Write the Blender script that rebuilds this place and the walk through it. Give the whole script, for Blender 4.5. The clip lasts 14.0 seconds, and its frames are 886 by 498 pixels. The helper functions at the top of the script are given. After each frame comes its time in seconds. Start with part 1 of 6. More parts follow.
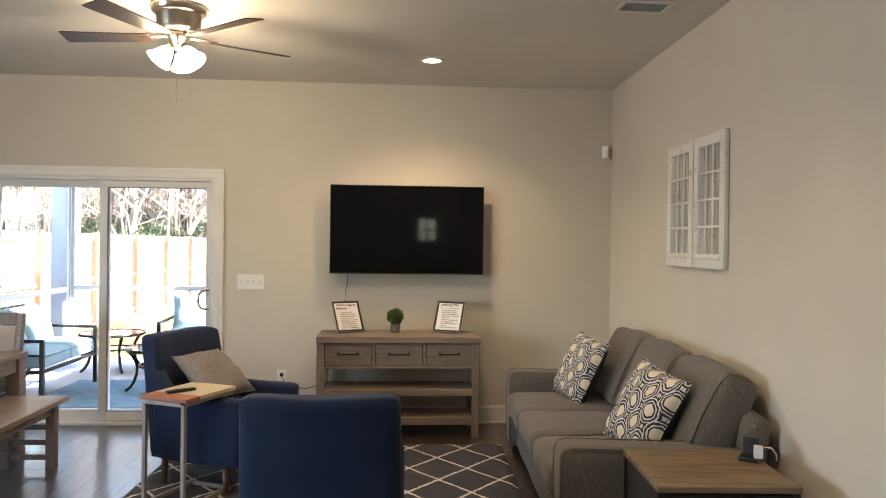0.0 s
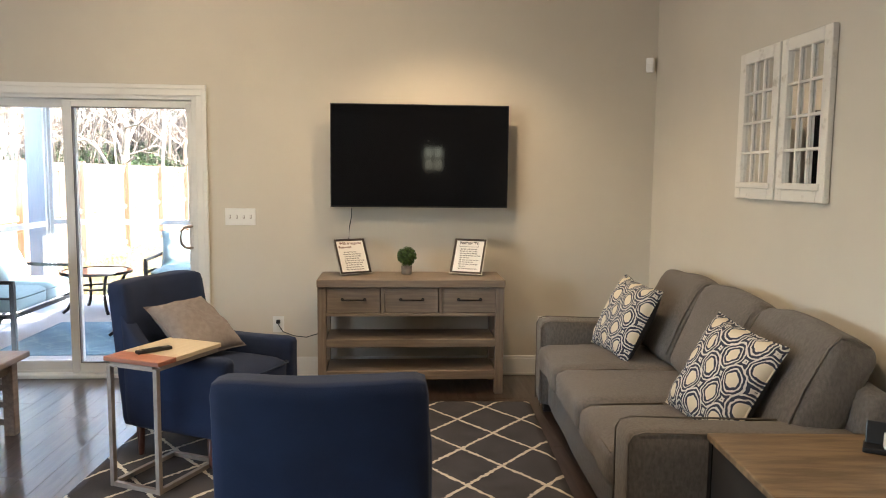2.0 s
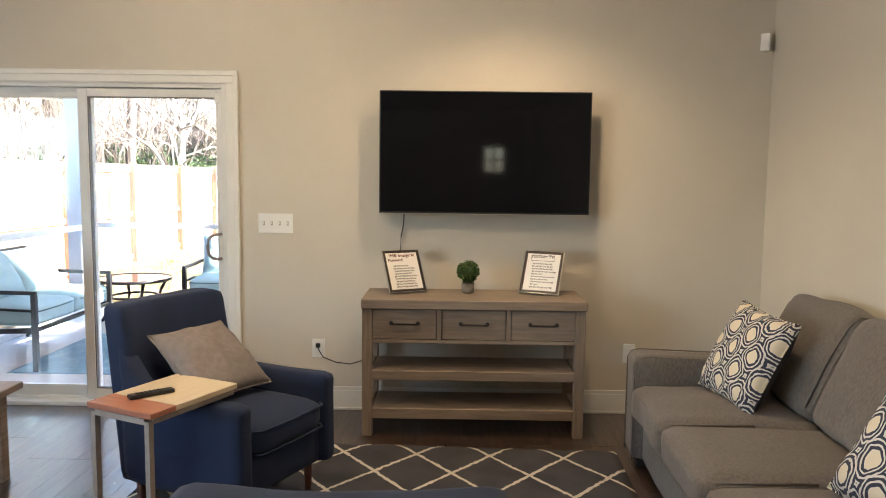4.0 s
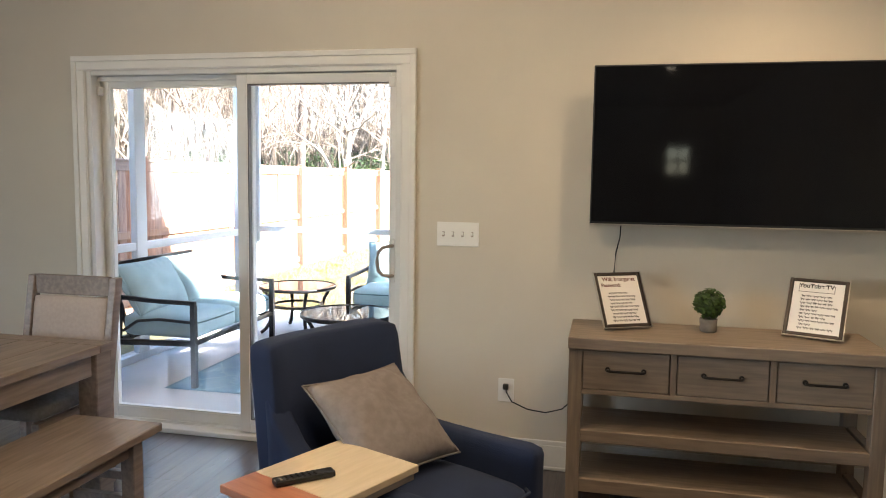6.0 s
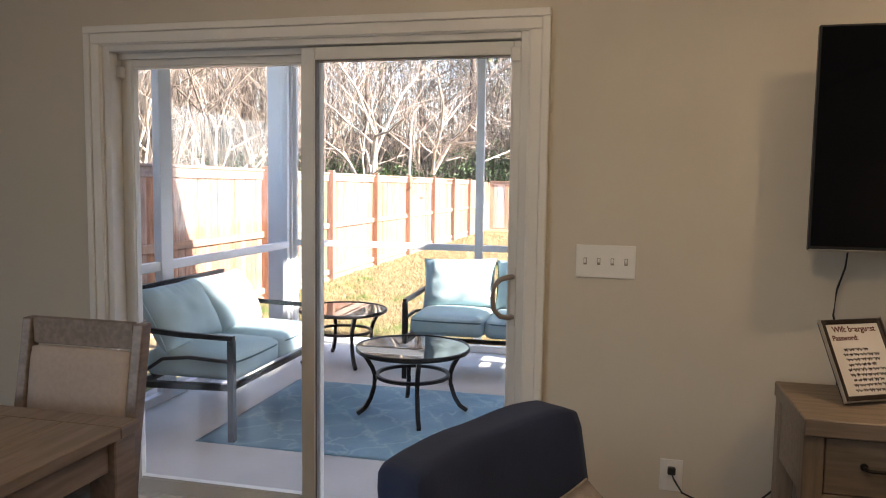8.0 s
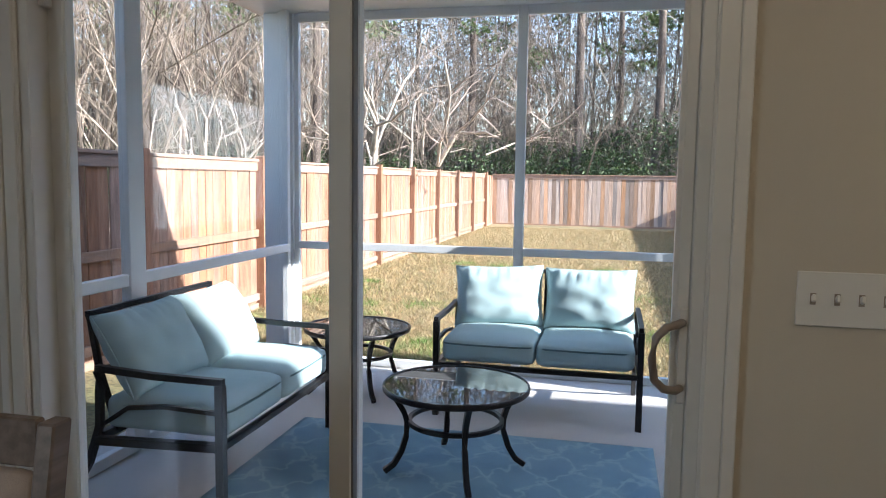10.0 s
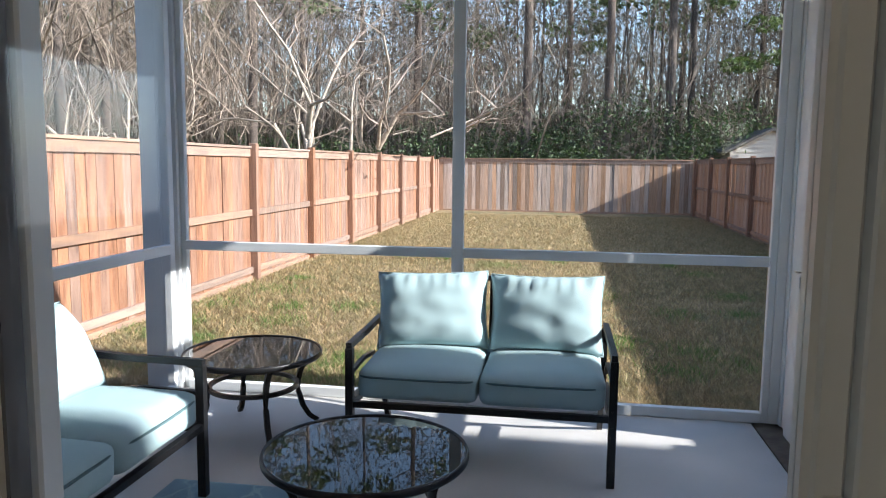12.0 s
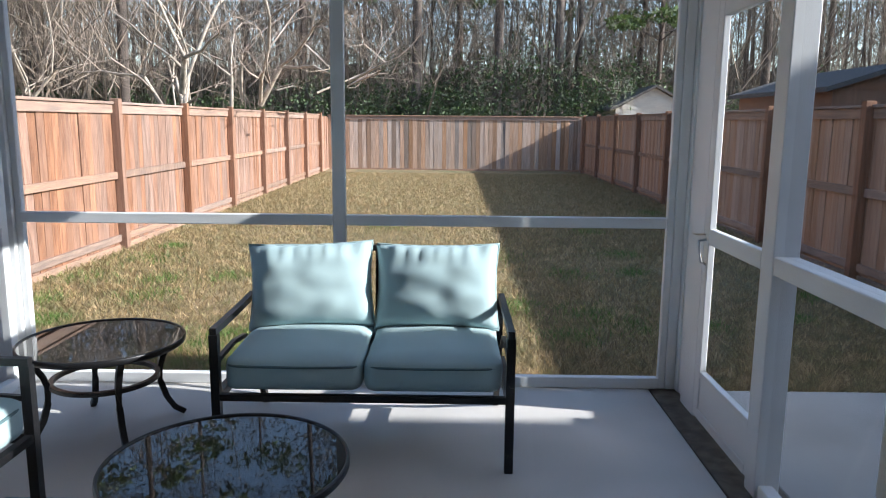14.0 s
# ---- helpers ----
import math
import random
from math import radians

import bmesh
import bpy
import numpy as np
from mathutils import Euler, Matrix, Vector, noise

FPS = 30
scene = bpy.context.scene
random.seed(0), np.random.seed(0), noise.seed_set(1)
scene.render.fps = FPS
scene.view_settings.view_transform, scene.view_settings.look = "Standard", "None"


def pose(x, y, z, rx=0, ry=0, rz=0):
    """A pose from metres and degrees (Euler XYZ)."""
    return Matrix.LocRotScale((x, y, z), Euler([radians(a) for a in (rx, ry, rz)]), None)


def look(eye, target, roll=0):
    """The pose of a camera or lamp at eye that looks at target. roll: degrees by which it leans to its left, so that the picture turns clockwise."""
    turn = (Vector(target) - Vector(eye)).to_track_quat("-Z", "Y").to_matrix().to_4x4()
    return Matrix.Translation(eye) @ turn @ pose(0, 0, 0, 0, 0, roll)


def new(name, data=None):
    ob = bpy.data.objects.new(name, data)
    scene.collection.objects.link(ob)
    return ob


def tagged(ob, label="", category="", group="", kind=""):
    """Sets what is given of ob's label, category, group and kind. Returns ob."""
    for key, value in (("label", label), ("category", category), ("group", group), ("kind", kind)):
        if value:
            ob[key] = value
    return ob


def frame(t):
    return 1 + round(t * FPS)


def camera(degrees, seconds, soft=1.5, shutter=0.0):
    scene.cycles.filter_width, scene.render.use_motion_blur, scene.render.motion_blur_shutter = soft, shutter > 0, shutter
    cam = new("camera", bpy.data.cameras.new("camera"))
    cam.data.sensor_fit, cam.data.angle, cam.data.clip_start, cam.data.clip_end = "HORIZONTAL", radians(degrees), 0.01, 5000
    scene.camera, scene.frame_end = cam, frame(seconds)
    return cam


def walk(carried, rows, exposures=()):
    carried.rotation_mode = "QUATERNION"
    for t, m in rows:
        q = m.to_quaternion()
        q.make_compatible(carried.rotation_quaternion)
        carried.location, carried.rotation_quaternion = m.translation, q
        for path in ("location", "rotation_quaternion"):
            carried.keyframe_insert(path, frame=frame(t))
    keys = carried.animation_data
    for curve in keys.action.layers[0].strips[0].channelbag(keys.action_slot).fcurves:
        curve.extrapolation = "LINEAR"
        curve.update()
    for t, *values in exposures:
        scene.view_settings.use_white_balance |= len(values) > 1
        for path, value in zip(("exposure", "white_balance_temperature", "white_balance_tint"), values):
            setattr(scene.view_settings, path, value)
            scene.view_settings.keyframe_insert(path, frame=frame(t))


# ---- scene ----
cam = camera(61.9, 14.0, soft=1.0)

PATH = [
    (0, (-0.395, -0.145, 1.514), (-0.253, 1.85, 1.503), 0.7),
    (0.5, (-0.407, 0.061, 1.464), (-0.266, 2.055, 1.398), 0.6),
    (1, (-0.404, 0.27, 1.458), (-0.245, 2.259, 1.314), 0.6),
    (1.5, (-0.452, 0.442, 1.51), (-0.292, 2.426, 1.316), 0.5),
    (2, (-0.455, 0.656, 1.503), (-0.317, 2.641, 1.304), 0.6),
    (4.5, (-0.478, 1.692, 1.487), (-0.561, 3.681, 1.294), 0.7),
    (5, (-0.553, 1.919, 1.478), (-0.733, 3.902, 1.29), 0.8),
    (5.5, (-0.642, 2.207, 1.439), (-0.967, 4.173, 1.268), 1.0),
    (6, (-0.815, 2.414, 1.469), (-1.244, 4.358, 1.279), 0.8),
    (6.5, (-0.971, 2.635, 1.467), (-1.432, 4.572, 1.277), 0.7),
    (7, (-1.191, 2.858, 1.463), (-1.655, 4.795, 1.278), 0.7),
    (7.5, (-1.378, 3.031, 1.428), (-1.83, 4.972, 1.261), 0.8),
    (8, (-1.506, 3.289, 1.463), (-1.968, 5.227, 1.291), 0.8),
    (10.5, (-2.19, 4.596, 1.44), (-2.612, 6.54, 1.237), 0.8),
    (11, (-2.256, 4.893, 1.442), (-2.641, 6.843, 1.22), 0.8),
    (11.5, (-2.191, 5.181, 1.432), (-2.534, 7.139, 1.209), 0.6),
    (12, (-2.143, 5.443, 1.438), (-2.451, 7.406, 1.209), 0.6),
    (12.5, (-2.155, 5.678, 1.45), (-2.44, 7.643, 1.207), 1.0),
    (13, (-2.151, 5.746, 1.443), (-2.365, 7.718, 1.182), 0.4),
    (13.5, (-2.134, 5.791, 1.432), (-2.242, 7.767, 1.143), 0.2),
    (14, (-2.13, 5.841, 1.438), (-2.152, 7.812, 1.099), 0.5),
]
walk(cam, [(t, look(eye, target, roll)) for t, eye, target, roll in PATH],
     [(0, 3.8, 6050, 11), (2, 3.95, 6050, 11), (5, 3.9, 6050, 11), (6, 3.7, 6100, 11), (6.5, 3.5, 6150, 12), (7, 3.2, 6400, 16), (8, 2.8, 6500, 17), (10.5, 1.95, 5800, 10), (11, 1.78, 5850, 10), (12, 1.5, 6000, 10), (12.5, 1.25, 6050, 10), (14, 1.32, 5950, 10)])

# ---- light ----
SUN_WAY = Vector((1.0, -0.18, 0.5)).normalized()
world = bpy.data.worlds.new("world")
scene.world = world
world.use_nodes = True
wn = world.node_tree.nodes
sky = wn.new("ShaderNodeTexSky")
sky.sky_type = "NISHITA"
sky.sun_disc = False
sky.sun_elevation = math.asin(SUN_WAY.z)
sky.sun_rotation = math.atan2(SUN_WAY.x, SUN_WAY.y)
world.node_tree.links.new(sky.outputs[0], wn["Background"].inputs[0])
wn["Background"].inputs[1].default_value = 0.15
sun_data = bpy.data.lights.new("sun", "SUN")
sun_data.energy, sun_data.angle, sun_data.color = 5.0, radians(0.5), (1.0, 0.94, 0.86)
sun = new("sun", sun_data)
sun.matrix_world = look(SUN_WAY * 60, (0, 0, 0))

WALL_Y, CEIL, PATIO_Z, LAWN_Z = 6.1, 2.86, -0.09, -0.17
WARM = (1.0, 0.71, 0.41)


def lamp(name, kind, at, energy, size, color=WARM, aim=None, **more):
    d = bpy.data.lights.new(name, kind)
    d.energy, d.color = energy, color
    if kind == "SPOT":
        d.spot_size, d.spot_blend, d.shadow_soft_size = radians(more.get("spread", 120)), 0.9, size
    elif kind == "POINT":
        d.shadow_soft_size = size
    ob = new(name, d)
    ob.matrix_world = look(at, aim) if aim else Matrix.Translation(at)
    return ob


DOWNLIGHTS = [(-0.107, 5.24), (-0.107, 2.6), (-3.3, 2.6), (-3.3, -0.1), (-0.107, -0.1)]
for dx, dy in DOWNLIGHTS:
    lamp("downlight_lamp", "SPOT", (dx, dy, CEIL - 0.03), 6.5 if dy > 3 else 4.9, 0.04, aim=(dx, dy, 0), spread=135)

WEST_WIN = (-0.4, 2.0, 0.9, 2.3)
wd = bpy.data.lights.new("window_daylight", "AREA")
wd.shape, wd.size, wd.size_y, wd.energy, wd.color = "RECTANGLE", 2.3, 1.35, 8, (0.86, 0.94, 1.0)
new("window_daylight", wd).matrix_world = look((-6.27, 0.8, 1.6), (0, 0.8, 1.6))


# ---- materials ----
def mat(name, base, rough=0.6, metal=0.0, second=None, scale=6.0, detail=5.0, stretch=(1, 1, 1), bump=0.0, bump_scale=None,
        lo=0.35, hi=0.65, vary=0.0, coat=0.0, sheen=0.0, rough2=None, spec=0.5):
    """A surface with a base colour that wanders to a second one, fine relief and a change from piece to piece."""
    m = bpy.data.materials.new(name)
    m.use_nodes = True
    nt = m.node_tree
    n, l = nt.nodes, nt.links
    b = n["Principled BSDF"]
    b.inputs["Roughness"].default_value = rough
    b.inputs["Metallic"].default_value = metal
    b.inputs["Specular IOR Level"].default_value = spec
    b.inputs["Coat Weight"].default_value = coat
    b.inputs["Coat Roughness"].default_value = 0.16
    b.inputs["Sheen Weight"].default_value = sheen
    tc = n.new("ShaderNodeTexCoord")
    mp = n.new("ShaderNodeMapping")
    mp.inputs["Scale"].default_value = stretch
    l.new(tc.outputs["Object"], mp.inputs[0])
    noise_a = n.new("ShaderNodeTexNoise")
    noise_a.inputs["Scale"].default_value = scale
    noise_a.inputs["Detail"].default_value = detail
    info = n.new("ShaderNodeObjectInfo")
    shift = n.new("ShaderNodeVectorMath")
    shift.operation = "MULTIPLY_ADD"
    l.new(info.outputs["Random"], shift.inputs[0])
    shift.inputs[1].default_value = (17, 31, 11)
    l.new(mp.outputs[0], shift.inputs[2])
    l.new(shift.outputs[0], noise_a.inputs["Vector"])
    ramp = n.new("ShaderNodeMapRange")
    ramp.inputs[1].default_value, ramp.inputs[2].default_value = lo, hi
    l.new(noise_a.outputs["Fac"], ramp.inputs[0])
    mix = n.new("ShaderNodeMix")
    mix.data_type = "RGBA"
    second = second or tuple(c * 0.8 for c in base)
    mix.inputs[6].default_value = (*base, 1)
    mix.inputs[7].default_value = (*second, 1)
    l.new(ramp.outputs[0], mix.inputs[0])
    out = mix.outputs[2]
    if vary:
        hsv = n.new("ShaderNodeHueSaturation")
        vr = n.new("ShaderNodeMapRange")
        vr.inputs[3].default_value, vr.inputs[4].default_value = 1 - vary, 1 + vary
        l.new(info.outputs["Random"], vr.inputs[0])
        l.new(vr.outputs[0], hsv.inputs["Value"])
        other = n.new("ShaderNodeMath")
        other.operation = "MULTIPLY"
        l.new(info.outputs["Random"], other.inputs[0])
        other.inputs[1].default_value = 7.31
        fr = n.new("ShaderNodeMath")
        fr.operation = "FRACT"
        l.new(other.outputs[0], fr.inputs[0])
        sr = n.new("ShaderNodeMapRange")
        sr.inputs[3].default_value, sr.inputs[4].default_value = 1 - vary * 1.3, 1 + vary * 0.6
        l.new(fr.outputs[0], sr.inputs[0])
        l.new(sr.outputs[0], hsv.inputs["Saturation"])
        l.new(out, hsv.inputs["Color"])
        out = hsv.outputs[0]
    l.new(out, b.inputs["Base Color"])
    if rough2 is not None:
        rr = n.new("ShaderNodeMapRange")
        rr.inputs[3].default_value, rr.inputs[4].default_value = rough, rough2
        l.new(noise_a.outputs["Fac"], rr.inputs[0])
        l.new(rr.outputs[0], b.inputs["Roughness"])
    if bump:
        fine = n.new("ShaderNodeTexNoise")
        fine.inputs["Scale"].default_value = bump_scale or scale * 8
        fine.inputs["Detail"].default_value = 4
        l.new(mp.outputs[0], fine.inputs["Vector"])
        bp = n.new("ShaderNodeBump")
        bp.inputs["Strength"].default_value = bump
        bp.inputs["Distance"].default_value = 0.004
        l.new(fine.outputs["Fac"], bp.inputs["Height"])
        l.new(bp.outputs[0], b.inputs["Normal"])
    return m


def glow(name, color, strength):
    m = bpy.data.materials.new(name)
    m.use_nodes = True
    b = m.node_tree.nodes["Principled BSDF"]
    b.inputs["Base Color"].default_value = (0.9, 0.88, 0.82, 1)
    b.inputs["Emission Color"].default_value = (*color, 1)
    b.inputs["Emission Strength"].default_value = strength
    return m


def clear(name, tint, gloss, body=0.0, body_color=(0.5, 0.5, 0.5)):
    """Thin glass or screen mesh: see-through, with a reflection that grows at a slant."""
    m = bpy.data.materials.new(name)
    m.use_nodes = True
    n, l = m.node_tree.nodes, m.node_tree.links
    n.remove(n["Principled BSDF"])
    tr = n.new("ShaderNodeBsdfTransparent")
    tr.inputs[0].default_value = (*tint, 1)
    last = tr.outputs[0]
    if body:
        df = n.new("ShaderNodeBsdfDiffuse")
        df.inputs[0].default_value = (*body_color, 1)
        tl = n.new("ShaderNodeBsdfTranslucent")
        tl.inputs[0].default_value = (*body_color, 1)
        thread = n.new("ShaderNodeMixShader")
        l.new(df.outputs[0], thread.inputs[1])
        l.new(tl.outputs[0], thread.inputs[2])
        ms = n.new("ShaderNodeMixShader")
        ms.inputs[0].default_value = body
        l.new(last, ms.inputs[1])
        l.new(thread.outputs[0], ms.inputs[2])
        last = ms.outputs[0]
    if gloss:
        gl = n.new("ShaderNodeBsdfGlossy")
        gl.inputs["Roughness"].default_value = 0.01
        fr = n.new("ShaderNodeLayerWeight")
        pw = n.new("ShaderNodeMath")
        pw.operation = "POWER"
        l.new(fr.outputs["Facing"], pw.inputs[0])
        pw.inputs[1].default_value = 5
        sc = n.new("ShaderNodeMath")
        sc.operation = "MULTIPLY_ADD"
        l.new(pw.outputs[0], sc.inputs[0])
        sc.inputs[1].default_value, sc.inputs[2].default_value = 0.6, gloss
        ms = n.new("ShaderNodeMixShader")
        l.new(sc.outputs[0], ms.inputs[0])
        l.new(last, ms.inputs[1])
        l.new(gl.outputs[0], ms.inputs[2])
        last = ms.outputs[0]
    l.new(last, n["Material Output"].inputs[0])
    return m


WALL = mat("wall_paint", (0.60, 0.55, 0.465), 0.75, second=(0.57, 0.52, 0.44), scale=1.5, bump=0.08, bump_scale=160)
CEIL_M = mat("ceiling_paint", (0.72, 0.69, 0.63), 0.85, second=(0.69, 0.66, 0.6), scale=2, bump=0.15, bump_scale=120)
TWIG_PALE = mat("pale_twigs", (0.44, 0.35, 0.28), 0.85, second=(0.20, 0.15, 0.115), scale=1.2, lo=0.4, hi=0.6)
TRIM = mat("trim_paint", (0.78, 0.76, 0.72), 0.35, second=(0.74, 0.72, 0.68), scale=3)
VINYL = mat("vinyl", (0.74, 0.73, 0.70), 0.4, second=(0.68, 0.67, 0.64), scale=4)
BEAD_GREY = mat("grey_bead", (0.16, 0.15, 0.14), 0.5, second=(0.12, 0.115, 0.11), scale=6)
PLASTIC = mat("white_plastic", (0.80, 0.79, 0.76), 0.35, second=(0.77, 0.76, 0.73), scale=8)
FLOOR_M = mat("floor_wood", (0.062, 0.038, 0.027), 0.24, second=(0.038, 0.023, 0.017), scale=5, stretch=(9, 0.7, 1), bump=0.12, bump_scale=18, vary=0.14, rough2=0.36, coat=0.7)
GLASS = clear("glass", (0.98, 0.99, 0.985), 0.025)
SCREEN = clear("screen_mesh", (0.975, 0.975, 0.975), 0, 0.006, (0.40, 0.40, 0.41))
NAVY = mat("navy_velvet", (0.0045, 0.013, 0.046), 0.9, second=(0.007, 0.019, 0.062), scale=5, bump=0.25, bump_scale=220, sheen=0.04)
LEG_WOOD = mat("leg_wood", (0.10, 0.030, 0.016), 0.35, second=(0.06, 0.02, 0.012), scale=9, stretch=(4, 4, 0.5))
SOFA_M = mat("sofa_fabric", (0.150, 0.130, 0.112), 0.95, second=(0.104, 0.090, 0.078), scale=90, detail=6, stretch=(1.0, 1.0, 0.5), bump=0.6, bump_scale=240, sheen=0.15)
PIPE = mat("sofa_piping", (0.16, 0.14, 0.12), 0.9, scale=30)
GREY_PILLOW = mat("grey_linen", (0.215, 0.19, 0.185), 0.95, second=(0.18, 0.155, 0.15), scale=40, bump=0.4, bump_scale=260)
PILLOW_BACK = mat("charcoal_cloth", (0.045, 0.045, 0.05), 0.95, scale=40, bump=0.3)
CONSOLE = mat("greywashed_oak", (0.265, 0.205, 0.155), 0.5, second=(0.195, 0.148, 0.112), scale=7, stretch=(0.7, 9, 9), bump=0.15, bump_scale=14)
CONSOLE_V = mat("greywashed_oak_upright", (0.265, 0.205, 0.155), 0.5, second=(0.195, 0.148, 0.112), scale=7, stretch=(9, 9, 0.7), bump=0.15, bump_scale=14)
IRON = mat("dark_iron", (0.022, 0.019, 0.017), 0.45, 0.6, scale=20)
BLACK = mat("black_plastic", (0.012, 0.012, 0.013), 0.4, scale=20)
BLACK_ALU = mat("black_aluminium", (0.014, 0.014, 0.016), 0.4, 0.3, scale=30, bump=0.1)
NICKEL = mat("brushed_nickel", (0.62, 0.56, 0.47), 0.28, 1.0, second=(0.55, 0.5, 0.42), scale=30, stretch=(1, 1, 8))
BLADE = mat("walnut_blade", (0.055, 0.036, 0.027), 0.4, second=(0.035, 0.022, 0.016), scale=6, stretch=(1, 8, 8))
TAUPE_METAL = mat("taupe_metal", (0.36, 0.31, 0.27), 0.45, 0.3, scale=20)
PALE_WOOD = mat("pale_wood", (0.60, 0.50, 0.36), 0.4, second=(0.54, 0.44, 0.30), scale=8, stretch=(8, 0.8, 8))
RED_WOOD = mat("red_wood", (0.40, 0.17, 0.10), 0.4, second=(0.32, 0.12, 0.07), scale=8, stretch=(0.8, 8, 8))
RUSTIC = mat("rustic_wood", (0.25, 0.17, 0.095), 0.45, second=(0.13, 0.085, 0.047), scale=4, stretch=(1.2, 7, 5), bump=0.2, bump_scale=20)
DARK_WOOD = mat("dark_panel", (0.028, 0.022, 0.018), 0.5, scale=8)
DINING = mat("weathered_grey_wood", (0.26, 0.20, 0.162), 0.42, second=(0.18, 0.135, 0.108), scale=6, stretch=(8, 0.7, 8), bump=0.15, bump_scale=14)
SEAT_CLOTH = mat("oatmeal_cloth", (0.50, 0.42, 0.36), 0.9, second=(0.46, 0.38, 0.33), scale=60, bump=0.3, bump_scale=300)
SEAT_DARK = mat("grey_seat_cloth", (0.23, 0.225, 0.23), 0.9, scale=60, bump=0.3, bump_scale=300)
SPA = mat("spa_blue_canvas", (0.36, 0.475, 0.50), 0.9, second=(0.33, 0.44, 0.465), scale=9, bump=0.25, bump_scale=300)
SPA_PIPE = mat("spa_piping", (0.10, 0.17, 0.185), 0.9, scale=20)
PORCH = mat("porch_vinyl", (0.74, 0.75, 0.76), 0.45, second=(0.68, 0.69, 0.70), scale=5)
CONCRETE = mat("concrete", (0.52, 0.495, 0.475), 0.75, second=(0.44, 0.42, 0.40), scale=2.2, detail=8, bump=0.2, bump_scale=90)
# the walkway's shaded grey is put into this concrete's colour
WALK_M = mat("shade_darkened_concrete", (0.33, 0.32, 0.31), 0.8, second=(0.26, 0.25, 0.245), scale=2.0, detail=8, bump=0.25, bump_scale=80)
DIRT_M = mat("threshold_board", (0.17, 0.14, 0.11), 0.9, second=(0.09, 0.075, 0.06), scale=14, bump=0.3)
CEDAR = mat("cedar", (0.325, 0.170, 0.105), 0.8, second=(0.160, 0.080, 0.050), scale=5, detail=10, stretch=(4, 4, 0.6), bump=0.4, bump_scale=24, vary=0.22, lo=0.36, hi=0.66)
CEDAR_GREY = mat("weathered_cedar", (0.42, 0.275, 0.19), 0.85, second=(0.25, 0.155, 0.10), scale=5, detail=8, stretch=(5, 5, 0.45), bump=0.3, bump_scale=24, vary=0.42, lo=0.3, hi=0.72)
# cedar for the right fence, lightened to offset the shade it stands in
CEDAR_SHADE_LIFT = mat("shade_lifted_cedar", (0.45, 0.27, 0.175), 0.85, second=(0.30, 0.17, 0.105), scale=5, detail=8, stretch=(5, 5, 0.45), bump=0.3, bump_scale=24, vary=0.2, lo=0.3, hi=0.72)
CEDAR_POST = mat("cedar_post", (0.27, 0.135, 0.08), 0.8, second=(0.17, 0.085, 0.05), scale=5, detail=6, stretch=(6, 6, 0.5), bump=0.3, bump_scale=24, vary=0.12)
CEDAR_RAIL = mat("cedar_rail", (0.33, 0.205, 0.14), 0.85, second=(0.20, 0.135, 0.105), scale=5, detail=8, stretch=(0.6, 5, 5), bump=0.4, bump_scale=24, vary=0.2)
BARK_PALE = mat("pale_bark", (0.50, 0.43, 0.35), 0.85, second=(0.30, 0.245, 0.195), scale=7, bump=0.3, bump_scale=30)
BARK_DARK = mat("pine_bark", (0.115, 0.085, 0.07), 0.9, second=(0.06, 0.048, 0.042), scale=5, stretch=(3, 3, 0.6), bump=0.6, bump_scale=14, vary=0.35)
TWIG = mat("twig_bark", (0.26, 0.205, 0.16), 0.9, second=(0.10, 0.08, 0.062), scale=0.6, lo=0.4, hi=0.6)
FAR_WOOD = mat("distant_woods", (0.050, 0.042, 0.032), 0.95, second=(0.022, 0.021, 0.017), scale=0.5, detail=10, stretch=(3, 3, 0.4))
SHINGLE = mat("asphalt_shingle", (0.10, 0.092, 0.088), 0.9, second=(0.065, 0.06, 0.058), scale=30, bump=0.4)
SIDING = mat("lap_siding", (0.42, 0.40, 0.375), 0.6, second=(0.52, 0.49, 0.45), scale=3)
CORD = mat("black_cord", (0.01, 0.01, 0.01), 0.5, scale=10)
MIRROR = mat("mirror_glass", (0.85, 0.85, 0.85), 0.03, 1.0, second=(0.8, 0.8, 0.8), scale=4)


def leaf_mat(name, a, b, scale=1.2, least=0.4, most=1.6):
    m = mat(name, a, 0.6, second=b, scale=scale, lo=0.38, hi=0.62)
    n, l = m.node_tree.nodes, m.node_tree.links
    bs = n["Principled BSDF"]
    geo = n.new("ShaderNodeNewGeometry")
    hs = n.new("ShaderNodeHueSaturation")
    vr = n.new("ShaderNodeMapRange")
    vr.inputs[3].default_value, vr.inputs[4].default_value = least, most
    l.new(geo.outputs["Random Per Island"], vr.inputs[0])
    l.new(vr.outputs[0], hs.inputs["Value"])
    l.new(bs.inputs["Base Color"].links[0].from_socket, hs.inputs["Color"])
    l.new(hs.outputs[0], bs.inputs["Base Color"])
    tl = n.new("ShaderNodeBsdfTranslucent")
    tl.inputs[0].default_value = (*[c * 1.3 for c in a], 1)
    ms = n.new("ShaderNodeMixShader")
    ms.inputs[0].default_value = 0.3
    l.new(bs.outputs[0], ms.inputs[1])
    l.new(tl.outputs[0], ms.inputs[2])
    l.new(ms.outputs[0], n["Material Output"].inputs[0])
    return m


